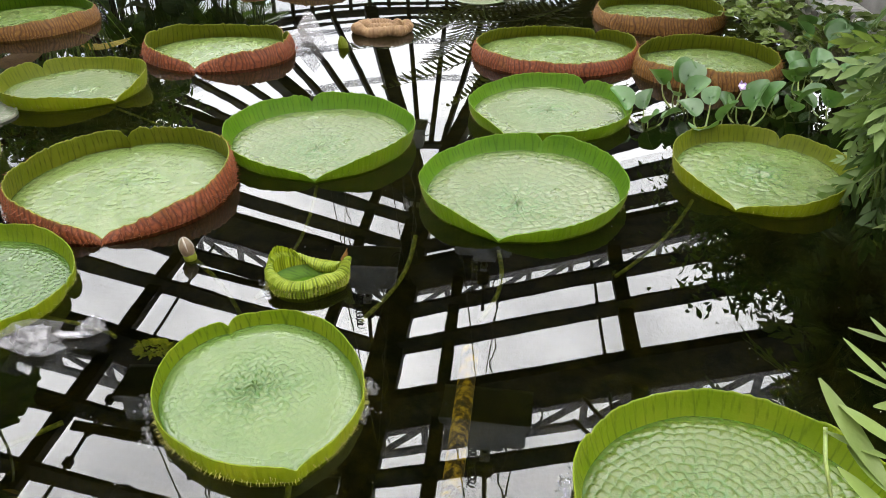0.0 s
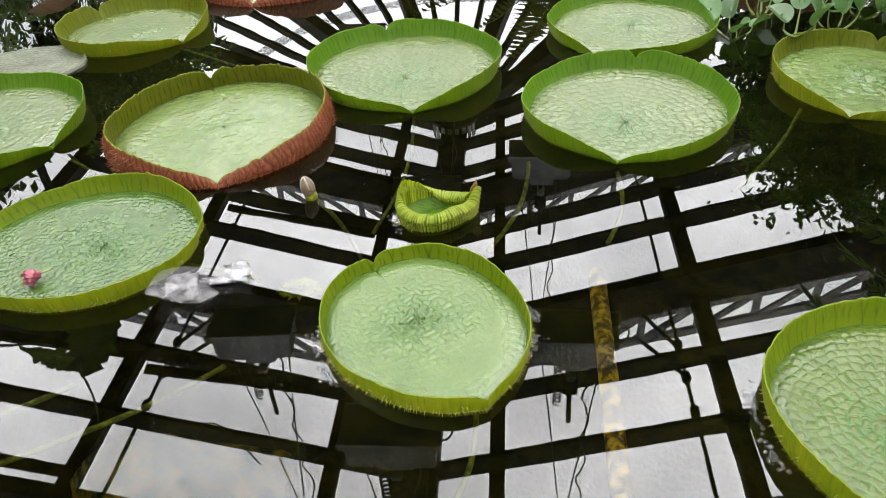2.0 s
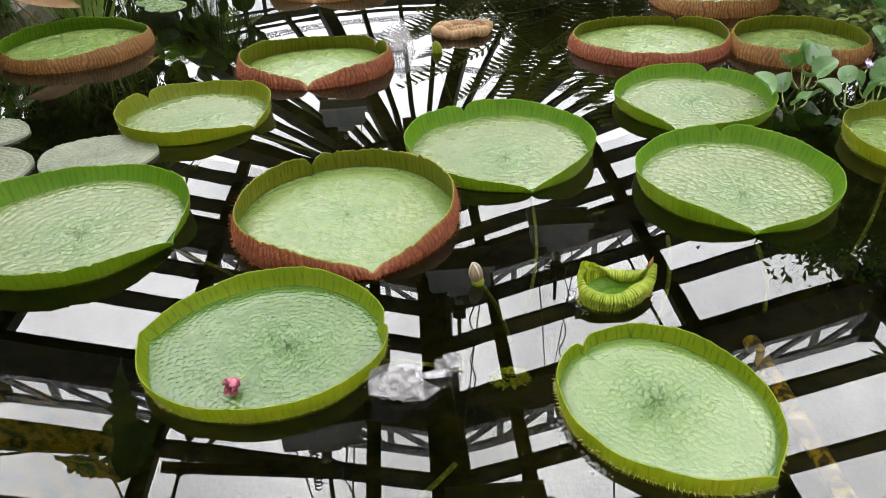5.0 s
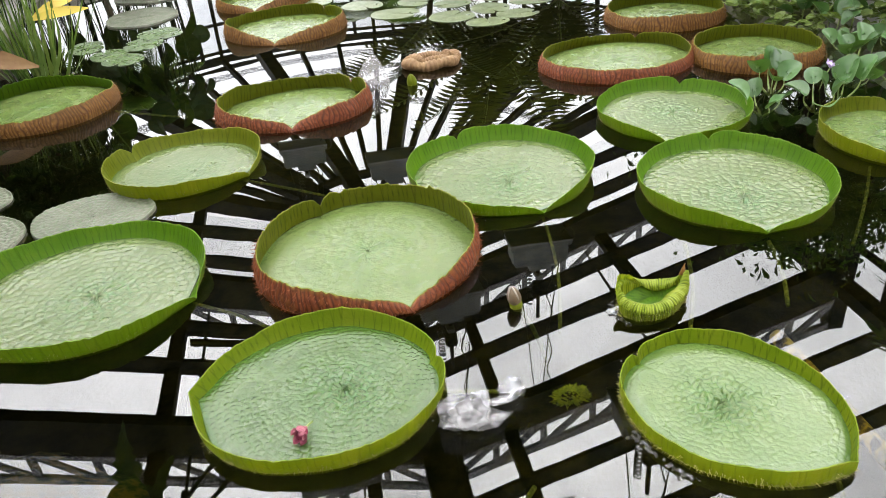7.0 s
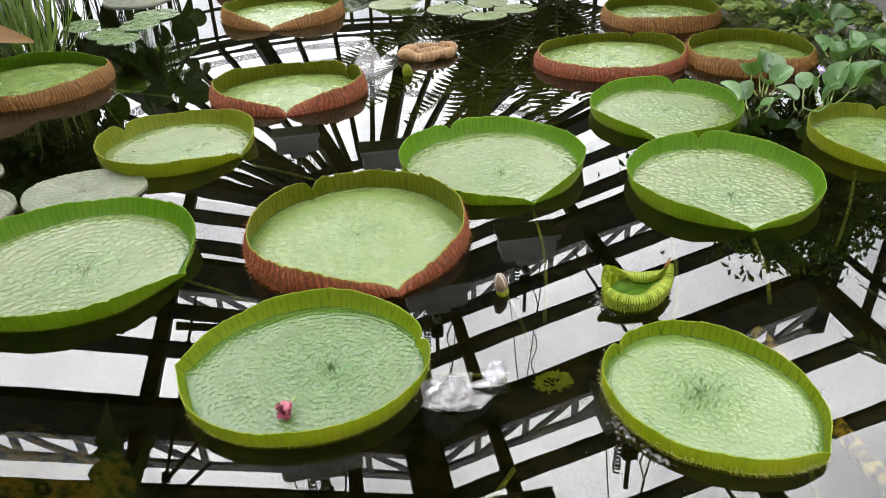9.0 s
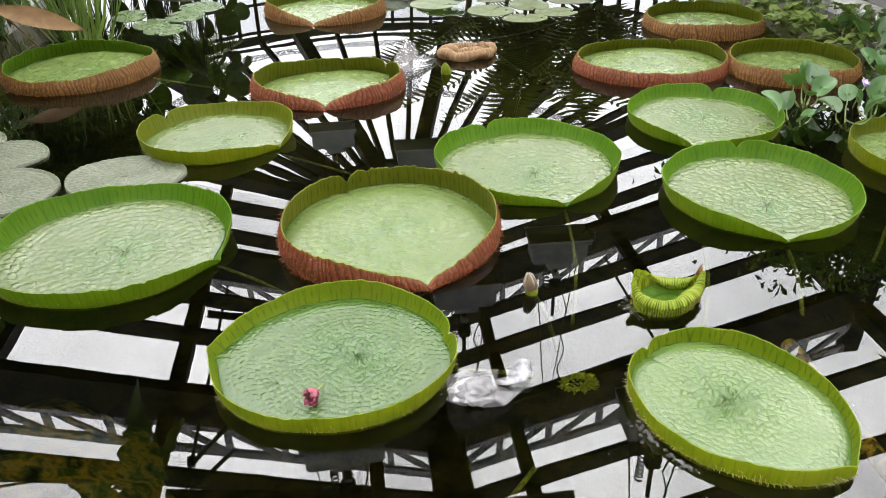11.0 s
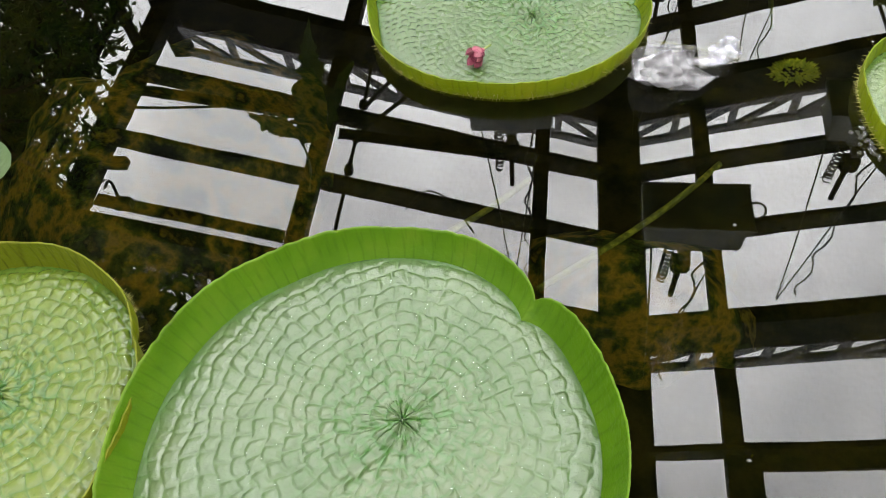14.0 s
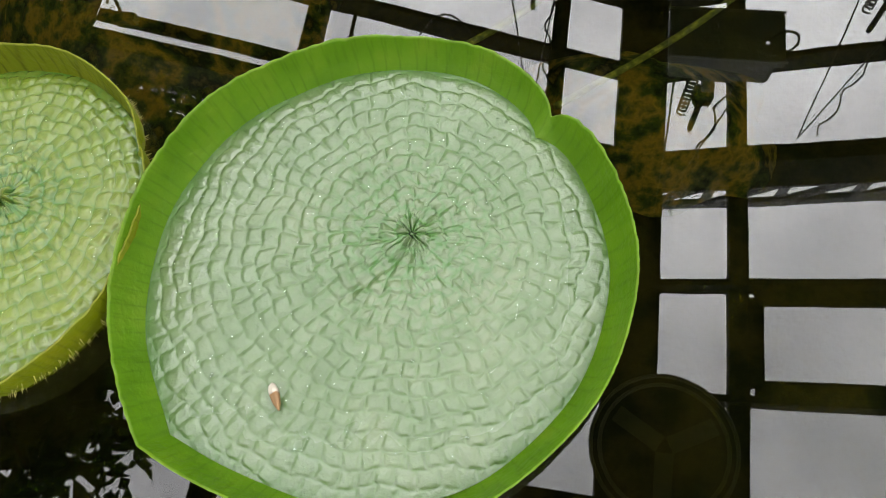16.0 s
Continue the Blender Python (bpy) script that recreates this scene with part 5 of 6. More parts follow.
for _ in range(420):
    d = Vector((r5.gauss(0, 1), r5.gauss(0, 1), abs(r5.gauss(0, 0.7)))).normalized()
    p = Vector((0.075 * d.x, 0.050 * d.y, 0.036 * d.z)) * r5.uniform(0.55, 1.0)
    q = p + Vector((d.x, d.y, 0.5 * d.z)) * r5.uniform(0.010, 0.022)
    sd = d.cross(Vector((r5.random(), r5.random(), 1))).normalized() * r5.uniform(0.003, 0.007)
    n0 = len(vs)
    vs += [p - sd, p + sd, q, p + d.cross(sd)]
    fs += [(n0, n0 + 1, n0 + 2), (n0 + 1, n0 + 3, n0 + 2), (n0 + 3, n0, n0 + 2)]
ob = mesh_object("young_spiny_leaf", vs, fs, SPINY_UW, False)
ob.location = (-0.84, 2.44, -0.055)
tagged(ob, "yellow-green spiny young leaf just under water", "leaf")
ob = tube("yellow_pole", [(0.372, 2.80, -0.35), (0.297, 2.09, -0.35), (0.235, 1.50, -0.35)], 0.038, PIPE_Y, 10)
tagged(ob, "yellow weathered pole lying under water", "pole")
bm = bmesh.new()
r3 = random.Random(8)
for _ in range(300):
    cx, cy, rr, t0, dt = r3.choice(((-0.358, 2.143, 0.372, 3.75, 0.07), (-0.358, 2.143, 0.366, 3.30, 0.12), (-0.358, 2.143, 0.360, 0.10, 0.06), (-0.358, 2.143, 0.368, -0.25, 0.06), (1.087, 1.62, 0.465, 2.9, 0.10), (1.087, 1.62, 0.465, 3.3, 0.06), (-0.305, 2.80, 0.165, 3.2, 0.3)))
    t = r3.gauss(t0, dt)
    s = r3.uniform(0.003, 0.009)
    d = rr + abs(r3.gauss(0.0, 0.016))
    bmesh.ops.create_icosphere(bm, subdivisions=1, radius=s, matrix=Matrix.Translation((cx + d * math.cos(t), cy + d * math.sin(t), 0.0)) @ Matrix.Diagonal((1, 1, 0.5, 1)))
ob = part("foam_bubbles", bm, FILM, None, "clear foam bubbles clinging to pads", True)
tagged(ob, category="foam", kind="stuff")
bm = bmesh.new()
for _ in range(80):
    x, y = r3.uniform(-1.5, 2.4), r3.uniform(1.6, 4.4)
    s = abs(r3.gauss(0.0, 0.0016)) + 0.0010
    bmesh.ops.create_circle(bm, cap_ends=True, segments=5, radius=s, matrix=Matrix.Translation((x, y, 0.002)) @ Matrix.Rotation(r3.uniform(0, 6), 4, "Z"))
ob = part("floating_specks", bm, FILM_WHITE, None, "tiny pale specks drifting on water")
tagged(ob, category="debris", kind="stuff")


# ---- plants in and round the pool ----
def leaf_mesh(name, length, width, mat, droop=0.15, fold=0.15, n=6, power=0.8):
    """A lance-shaped leaf along +x from the origin."""
    vs, fs = [], []
    for i in range(n + 1):
        s = i / n
        w = width / 2 * (math.sin(math.pi * (0.04 + 0.94 * s)) ** power)
        z = -droop * length * s * s
        for f in (-1, 0, 1):
            vs.append((length * s, f * w, z + (fold * w if f else 0)))
    for i in range(n):
        for k in (0, 1):
            a = i * 3 + k
            fs.append((a, a + 1, a + 4, a + 3))
    me = bpy.data.meshes.new(name)
    me.from_pydata(vs, [], fs)
    me.polygons.foreach_set("use_smooth", [True] * len(me.polygons))
    me.materials.append(mat)
    return me


def round_leaf(name, r, mat, cup=0.35):
    A, rings = 22, 5
    vs, fs = [(0, 0, 0)], []
    for i in range(1, rings + 1):
        s = i / rings
        for k in range(A):
            t = 2 * math.pi * k / A
            rr = r * s * (1 + 0.06 * math.cos(2 * t) + 0.07 * math.cos(t) ** 7)
            x, y = rr * math.cos(t), rr * math.sin(t)
            # a trough along the midrib, the tip bent down a little
            vs.append((x + r * 0.8, y * 1.05, cup * (1.1 * y * y / r + 0.25 * abs(y) - 0.35 * max(0.0, x) ** 2 / r)))
    fs += [(0, 1 + k, 1 + (k + 1) % A) for k in range(A)]
    for i in range(rings - 1):
        for k in range(A):
            a, b = 1 + i * A + k, 1 + i * A + (k + 1) % A
            fs.append((a, a + A, b + A, b))
    me = bpy.data.meshes.new(name)
    me.from_pydata(vs, [], fs)
    me.polygons.foreach_set("use_smooth", [True] * len(me.polygons))
    me.materials.append(mat)
    return me


def place_leaf(me, name, parent, at, rz, ry, roll=0, scale=1.0):
    ob = new(name, me)
    ob.parent = parent
    ob.matrix_basis = Matrix.Translation(at) @ Euler((radians(roll), radians(ry), radians(rz)), "XYZ").to_matrix().to_4x4() @ Matrix.Scale(scale, 4)
    return ob


rp = random.Random(12)
HY = round_leaf("leaf", 0.078, HYACINTH, 0.45)


def hyacinth(seed, leaves, high):
    r = random.Random(seed)
    ob = thing("water_hyacinth", (0, 0, 0), "water hyacinth with rounded glossy green leaves, afloat", "plant", "water hyacinths")
    for i in range(leaves):
        t = 2 * math.pi * i / leaves + r.uniform(-0.4, 0.4)
        d, h = r.uniform(0.04, 0.13), r.uniform(0.35, 1.0) * high
        top = (d * math.cos(t), d * math.sin(t), h)
        tube("stalk", bend((0.01 * math.cos(t), 0.01 * math.sin(t), -0.04), top, (0.03 * math.cos(t), 0.03 * math.sin(t), 0), 5), [0.008, 0.008, 0.006, 0.005, 0.004, 0.004], STALK, 6, ob)
        place_leaf(HY, "leaf", ob, top, math.degrees(t) + r.uniform(-30, 30), r.uniform(-75, -15), r.uniform(-35, 35), r.uniform(0.75, 1.25))
    return ob


protos = [hyacinth(s, k, h) for s, k, h in ((1, 4, 0.10), (2, 4, 0.13), (3, 5, 0.19), (4, 4, 0.15))]
spots = [(1.45, 4.52), (1.78, 4.42), (1.72, 4.80), (2.05, 4.52), (2.32, 4.72), (2.62, 4.62), (2.58, 5.02), (2.90, 4.85), (2.80, 5.35), (3.1, 5.25), (3.0, 5.75), (3.3, 5.9), (2.65, 4.2), (3.1, 6.3)]
for i, (x, y) in enumerate(spots):
    m = Matrix.Translation((x, y, 0)) @ Matrix.Rotation(rp.uniform(0, 6.28), 4, "Z")
    if i < len(protos):
        protos[i].matrix_basis = m
    else:
        copy_thing(protos[i % len(protos)], m)
ob = petals("hyacinth_flower", (2.05, 4.66, 0.16), "pale lilac water hyacinth flower spike", 7, 0.05, 0.012, material("petal_lilac", (0.55, 0.42, 0.68), 0.5), 0.6, (10, 10, 0))
tube("stem", [(0, 0, 0.01), (0.0, 0.01, -0.08), (0, 0, -0.18)], 0.005, STALK, 6, ob)

# bushy plant with narrow leaves in the water beside the lime pad
NARROW = leaf_mesh("leaf", 0.17, 0.026, LEAF, 0.35, 0.1)


def bush(name, at, label, stems, height, spread, per, meshes, seed, lean=(0, 0), r0=0.012):
    r = random.Random(seed)
    ob = thing(name, at, label, "shrub")
    for i in range(stems):
        t = 2 * math.pi * i / stems + r.uniform(-0.5, 0.5)
        h = height * r.uniform(0.7, 1.05)
        top = Vector((spread * math.cos(t) * r.uniform(0.4, 1) + lean[0], spread * math.sin(t) * r.uniform(0.4, 1) + lean[1], h))
        base = Vector((0.05 * math.cos(t), 0.05 * math.sin(t), -0.15))
        pts = bend(base, top, (0.05 * math.cos(t), 0.05 * math.sin(t), 0.08 * height), 8)
        tube("stem", pts, [r0 * (1 - 0.8 * k / 8) for k in range(9)], STALK, 6, ob)
        for _ in range(per):
            s = r.uniform(0.25, 1.0)
            k = min(7, int(s * 8))
            p = pts[k].lerp(pts[k + 1], s * 8 - k)
            place_leaf(r.choice(meshes), "leaf", ob, p, r.uniform(0, 360), r.uniform(-12, 82), r.uniform(-70, 70), r.uniform(0.5, 1.25))
    return ob


def pinnate(name, length, pairs, leaflet, width, mat):
    """A deeply cut leaf along +x: paired leaflets on a drooping rib."""
    vs, fs = [], []

    def blade(p, d, ln, w):
        d = Vector(d).normalized()
        sd = d.cross(Vector((0, 0, 1))).normalized()
        n0 = len(vs)
        for s, ww, dz in ((0, 0.15, 0), (0.35, 1.0, 0.0), (0.7, 0.75, -0.04), (1.0, 0.02, -0.12)):
            c = Vector(p) + d * (ln * s) + Vector((0, 0, dz * ln))
            vs.extend((c - sd * (w / 2 * ww), c + Vector((0, 0, -0.12 * w * ww)), c + sd * (w / 2 * ww)))
        for k in range(3):
            for j in (0, 1):
                i = n0 + k * 3 + j
                fs.append((i, i + 1, i + 4, i + 3))

    for k in range(pairs):
        s = 0.22 + 0.66 * k / (pairs - 1)
        p = (length * s, 0, -0.30 * length * s * s)
        ln = leaflet * (1 - 0.45 * abs(s - 0.45) / 0.5)
        for sg in (-1, 1):
            blade(p, (0.84, sg * 0.5, -0.22), ln, width)
    blade((length * 0.86, 0, -0.22 * length), (1, 0, -0.5), leaflet * 0.9, width * 1.1)
    blade((0, 0, 0), (1, 0, -0.2), length * 0.9, width * 0.35)
    me = bpy.data.meshes.new(name)
    me.from_pydata([tuple(v) for v in vs], [], fs)
    me.polygons.foreach_set("use_smooth", [True] * len(me.polygons))
    me.materials.append(mat)
    return me


PIN = [pinnate("leaf", 0.22, 3, 0.13, 0.036, LEAF_MID), pinnate("leaf", 0.20, 3, 0.12, 0.038, LEAF_LIGHT), pinnate("leaf", 0.26, 4, 0.14, 0.036, LEAF)]
bush("bushy_plant", (2.44, 3.42, 0), "bushy plant with cut green leaves growing from the pool", 18, 0.98, 0.28, 17, [PIN[0], PIN[0], PIN[1], PIN[2], NARROW], 31)
bush("bushy_plant", (2.62, 3.05, 0), "bushy plant with cut light-green leaves growing from the pool", 12, 0.45, 0.30, 14, [PIN[0], PIN[1], PIN[1]], 32)
for k, (x, y) in enumerate(((-4.75, 4.6), (-4.7, 5.3), (-4.65, 6.0), (-4.6, 6.7), (-4.55, 7.4), (-4.85, 3.9), (-4.45, 8.2))):
    bush("bank_shrub", (x, y, 0.1), "low green shrub with cut leaves on the bank", 8, 0.75, 0.36, 13, [PIN[2], PIN[2], PIN[0]], 50 + k)
# low mat of small-leaved foliage behind the hyacinths
MAT = round_leaf("leaf", 0.030, LEAF_LIGHT, 0.2)
for k, (x, y) in enumerate(((2.75, 6.2), (3.1, 6.45), (3.4, 6.35), (2.9, 6.9), (3.25, 7.0), (3.55, 6.9), (3.5, 5.6), (3.35, 5.0), (3.6, 6.1), (3.1, 7.5), (3.5, 7.5), (2.75, 7.6), (2.85, 5.85), (3.25, 5.55), (2.75, 6.5), (3.45, 6.6), (3.65, 7.3), (3.0, 7.9), (2.7, 7.2), (3.7, 5.9))):
    ob = thing("creeping_plant", (x, y, 0), "low creeping plant with small light-green leaves on water", "plant", "creeping plants")
    for _ in range(5):
        t = rp.uniform(0, 6.28)
        pts = bend((0, 0, -0.03), (0.22 * math.cos(t), 0.22 * math.sin(t), rp.uniform(0.06, 0.2)), (0, 0, 0.05), 6)
        tube("stem", pts, 0.004, STALK, 5, ob)
        for p in pts[1:]:
            for _ in range(2):
                place_leaf(MAT, "leaf", ob, p, rp.uniform(0, 360), rp.uniform(-40, 20), rp.uniform(-30, 30), rp.uniform(0.7, 1.5))
DROOP = [pinnate("leaf", 0.34, 4, 0.20, 0.034, LEAF), pinnate("leaf", 0.30, 4, 0.17, 0.032, LEAF_MID)]
bush("tall_drooping_plant", (2.58, 3.30, 0), "tall plant with dark drooping cut leaves leaning over the pool", 8, 1.75, 0.24, 15, [DROOP[0], DROOP[0], DROOP[1]], 36, (-0.34, 0.04), 0.018)
lance = thing("lanceolate_plant", (1.06, 0.02, 0.1), "plant with long light-green lance-shaped leaves at the kerb", "plant")
at = Vector((1.06, 0.02, 0.1))
crowns = [Vector((0.930, 0.955, 0.985)), Vector((0.915, 0.93, 0.93)), Vector((0.935, 1.01, 1.06)), Vector((0.828, 0.925, 0.915)), Vector((0.96, 0.90, 0.90))]
for c in crowns:
    tube("stem", [p - at for p in bend(at, c, (0.10, 0.10, -0.05), 10)], [0.007 - 0.0004 * k for k in range(11)], STALK, 6, lance)
tube("stem", [Vector(p) - at for p in ((0.828, 0.925, 0.915), (0.822, 0.955, 0.955), (0.829, 0.99, 0.985))], 0.003, STALK, 6, lance)
for base, tip, w in (((0.895, 0.910, 0.945), (0.820, 1.040, 1.024), 0.050), ((0.925, 0.945, 0.985), (0.846, 1.006, 1.004), 0.036), ((0.925, 1.000, 1.045), (0.853, 1.062, 1.082), 0.022), ((0.925, 1.000, 1.040), (0.856, 1.030, 1.052), 0.016),
                     ((0.925, 1.035, 1.098), (0.865, 1.070, 1.095), 0.018), ((0.925, 1.030, 1.095), (0.888, 1.070, 1.117), 0.018), ((0.905, 0.940, 0.972), (0.823, 0.985, 0.975), 0.022), ((0.905, 0.900, 0.940), (0.848, 0.965, 0.968), 0.040),
                     ((0.900, 0.870, 0.920), (0.832, 0.945, 0.945), 0.036), ((0.940, 0.985, 1.030), (0.895, 1.000, 1.010), 0.030), ((0.935, 0.99, 1.05), (0.900, 1.030, 1.068), 0.016), ((0.98, 0.90, 0.92), (0.90, 0.93, 0.955), 0.036)):
    base, tip = Vector(base), Vector(tip)
    me = leaf_mesh("leaf", (tip - base).length, 0.74 * w, LEAF_LIGHT, -0.10, 0.22, 10, 0.75)
    o = new("leaf", me)
    o.parent = lance
    o.matrix_basis = Matrix.Translation(base - at) @ (tip - base).to_track_quat("X", "Z").to_matrix().to_4x4()

# reeds at the far left, with a broken yellow blade and a hanging dry leaf
reeds = thing("reed_clump", (-3.62, 7.90, 0), "clump of tall green reeds standing in water", "reeds")
for i in range(70):
    t, d = rp.uniform(0, 6.28), rp.uniform(0.02, 0.26)
    b = Vector((d * math.cos(t), 0.6 * d * math.sin(t), -0.1))
    h = rp.uniform(0.45, 0.95)
    e = Vector((b.x * 2.2 + rp.gauss(0, 0.14), b.y * 2.2 + rp.gauss(0, 0.10), h))
    pts = bend(b, e, (rp.gauss(0, 0.03), 0, 0), 6)
    w = rp.uniform(0.009, 0.019)
    vs, fs = [], []
    for k, p in enumerate(pts):
        ww = w * (1 - 0.85 * (k / 6) ** 2)
        sd = Vector((math.cos(t + 1.2), math.sin(t + 1.2), 0)) * ww
        vs += [p - sd, p + sd.cross(Vector((0, 0, 0.3))), p + sd]
        if k:
            a = (k - 1) * 3
            fs += [(a, a + 1, a + 4, a + 3), (a + 1, a + 2, a + 5, a + 4)]
    o = mesh_object("blade", vs, fs, rp.choice((LEAF, LEAF_MID, LEAF_MID, LEAF_LIGHT)))
    o.parent = reeds
YB = leaf_mesh("yellow_blade", 0.45, 0.09, YELLOW_LEAF, 0.5, 0.2)
place_leaf(YB, "yellow_blade", reeds, (0.12, -0.05, 0.50), 10, -12, 62)
place_leaf(YB, "yellow_blade", reeds, (0.10, 0.05, 0.50), 25, -24, 55)
DL = leaf_mesh("dry_blade", 0.62, 0.16, DRY, 0.35, 0.3)
place_leaf(DL, "dry_blade", reeds, (-0.42, -0.75, 0.47), -12, 10, 60)
tube("dry_stalk", bend((-0.30, -0.1, -0.1), (-0.42, -0.75, 0.47), (-0.05, 0, 0.1), 6), 0.008, DRY, 6, reeds)

# feathery floating plant
FEATHER = leaf_mesh("leaf", 0.05, 0.012, HYACINTH, 0.2, 0.1, 3)
for i, (x, y) in enumerate(((-3.75, 3.55), (-3.45, 3.62), (-3.30, 3.42), (-3.62, 3.35), (-3.85, 3.25), (-4.0, 3.5))):
    ob = thing("feathery_plant", (x, y, 0), "feathery grey-green floating plant beside pads", "plant", "feathery plants")
    for s in range(6):
        t = rp.uniform(0, 6.28)
        pts = bend((0, 0, -0.02), (0.16 * math.cos(t), 0.16 * math.sin(t), 0.05), (0, 0, 0.05), 6)
        tube("stem", pts, 0.003, STALK, 5, ob)
        for p in pts[1:]:
            for sd in (-1, 1):
                place_leaf(FEATHER, "leaf", ob, p, math.degrees(t) + sd * 60, -10, 0, rp.uniform(0.7, 1.3))
# rounded pale leaf just off the kerb
PL = round_leaf("leaf", 0.10, TOP["mint"], 0.1)
ob = thing("round_leaved_plant", (-3.55, 1.95, 0), "small plant with a smooth pale green leaf over water", "plant")
tube("stalk", bend((0, 0, -0.1), (0.1, 0.02, 0.14), (0, 0, 0.02), 5), 0.006, STALK, 6, ob)
place_leaf(PL, "leaf", ob, (0.1, 0.02, 0.14), 5, -5, 0, 1.3)

# lotus with big round leaves on tall stalks at the far left
BIG = round_leaf("leaf", 0.19, LOTUS, 0.30)
for x, y, h in ((-2.75, 11.1, 1.59), (-3.00, 10.9, 1.90), (-3.57, 11.3, 1.40), (-2.62, 11.9, 2.01), (-3.90, 11.7, 1.72), (-3.40, 12.4, 2.16), (-4.05, 10.9, 2.13), (-4.30, 10.25, 1.70), (-4.35, 11.2, 2.0)):
    ob = thing("lotus", (x, y, 0), "lotus with large round leaves on tall stalks", "plant", "lotus plants")
    for k in range(11):
        t = rp.uniform(0, 6.28)
        d = rp.uniform(0.12, 0.42)
        top = (d * math.cos(t), 0.8 * d * math.sin(t), h * (0.30 + 0.70 * rp.random() ** 0.7))
        tube("stalk", bend((0.1 * math.cos(t), 0.1 * math.sin(t), -0.2), top, (0.04, 0.02, 0), 5), 0.006, LOTUS, 6, ob)
        place_leaf(BIG, "leaf", ob, top, math.degrees(t), rp.uniform(15, 85), rp.uniform(-35, 35), rp.uniform(0.55, 1.15))


# trees on the banks, seen mostly in the water's mirror
def crown(parent, centre, radii, count, leaf_len, leaf_w, mat, seed, limit=(9, 9)):
    r = random.Random(seed)
    vs, fs = [], []
    clumps = []
    for _ in range(max(10, count // 70)):
        d = Vector((r.gauss(0, 1), r.gauss(0, 1), r.gauss(0, 1))).normalized() * r.uniform(0.35, 1.0)
        clumps.append((Vector((d.x * radii[0], d.y * radii[1], d.z * radii[2])), r.uniform(0.12, 0.30)))
    for _ in range(count):
        c, s = r.choice(clumps)
        p = Vector(centre) + c + Vector((r.gauss(0, s), r.gauss(0, s), r.gauss(0, s * 0.7)))
        if p.x > limit[0] + r.gauss(0, 0.03) or p.y > limit[1] + r.gauss(0, 0.12):
            continue
        rot = Euler((r.uniform(-0.9, 0.9), r.uniform(-0.2, 1.2), r.uniform(0, 6.28))).to_matrix()
        L, w = leaf_len * r.uniform(0.6, 1.2), leaf_w * r.uniform(0.7, 1.2)
        n0 = len(vs)
        for q in ((0, 0, 0), (L * 0.4, w / 2, 0.01), (L, 0, -0.02), (L * 0.4, -w / 2, 0.01)):
            vs.append(p + rot @ Vector(q))
        fs.append((n0, n0 + 1, n0 + 2, n0 + 3))
    o = mesh_object("crown", vs, fs, mat, False)
    o.parent = parent
    return clumps


def tree(at, height, radii, count, seed, leaf=(0.11, 0.045), lean=(0, 0), limit=(9, 9)):
    ob = thing("tree", HOUSE @ Matrix.Translation(at), "leafy green tree in the bed beside the pool", "tree", "bank trees")
    centre = (lean[0], lean[1], height)
    clumps = crown(ob, centre, radii, count, leaf[0], leaf[1], LEAF, seed, limit)
    tube("trunk", bend((0, 0, -0.1), (lean[0] + 0.05, lean[1] + 0.05, height - 0.2), (0.08, 0.05, 0), 8), [0.07 * (1 - 0.6 * k / 8) for k in range(9)], BARK, 9, ob)
    for c, _ in clumps[:9]:
        tube("limb", bend((0.04 + lean[0] * 0.55, 0.04 + lean[1] * 0.55, height * 0.52), Vector(centre) + c * 0.85, (0, 0, 0.1), 5), [0.03, 0.025, 0.02, 0.015, 0.01, 0.005], BARK, 6, ob)
    return ob


tree((4.32, 7.75, 0.1), 1.5, (0.95, 0.80, 0.68), 6500, 61, lean=(-0.32, -1.5))
tree((4.32, 8.6, 0.1), 1.7, (0.9, 0.9, 0.8), 6000, 62, lean=(-0.17, -0.7))
tree((4.2, 3.0, 0.1), 1.4, (0.45, 0.8, 0.6), 2200, 63)
tree((4.1, 8.9, 0.1), 1.9, (0.6, 0.8, 0.8), 2400, 64)
tree((-4.22, 8.6, 0.1), 1.7, (0.5, 0.9, 0.8), 2400, 65, (0.16, 0.07))
tree((-4.25, 5.9, 0.1), 1.3, (0.30, 0.7, 0.6), 2000, 66, (0.16, 0.07))
tree((-4.32, 3.3, 0.1), 1.9, (0.16, 1.5, 1.0), 11000, 67, (0.13, 0.05), limit=(0.02, 9))
tree((-4.30, 1.4, 0.1), 2.45, (0.62, 1.75, 0.30), 9000, 68, (0.17, 0.075), (0.62, 0.25), (9, 1.75))
tree((-4.34, 5.0, 0.1), 1.75, (0.06, 0.80, 0.70), 2600, 70, (0.14, 0.06), limit=(0.07, 9))
tree((-4.28, 9.4, 0.1), 1.9, (0.55, 1.0, 0.75), 4500, 69, (0.16, 0.06), (0.42, 0.1))


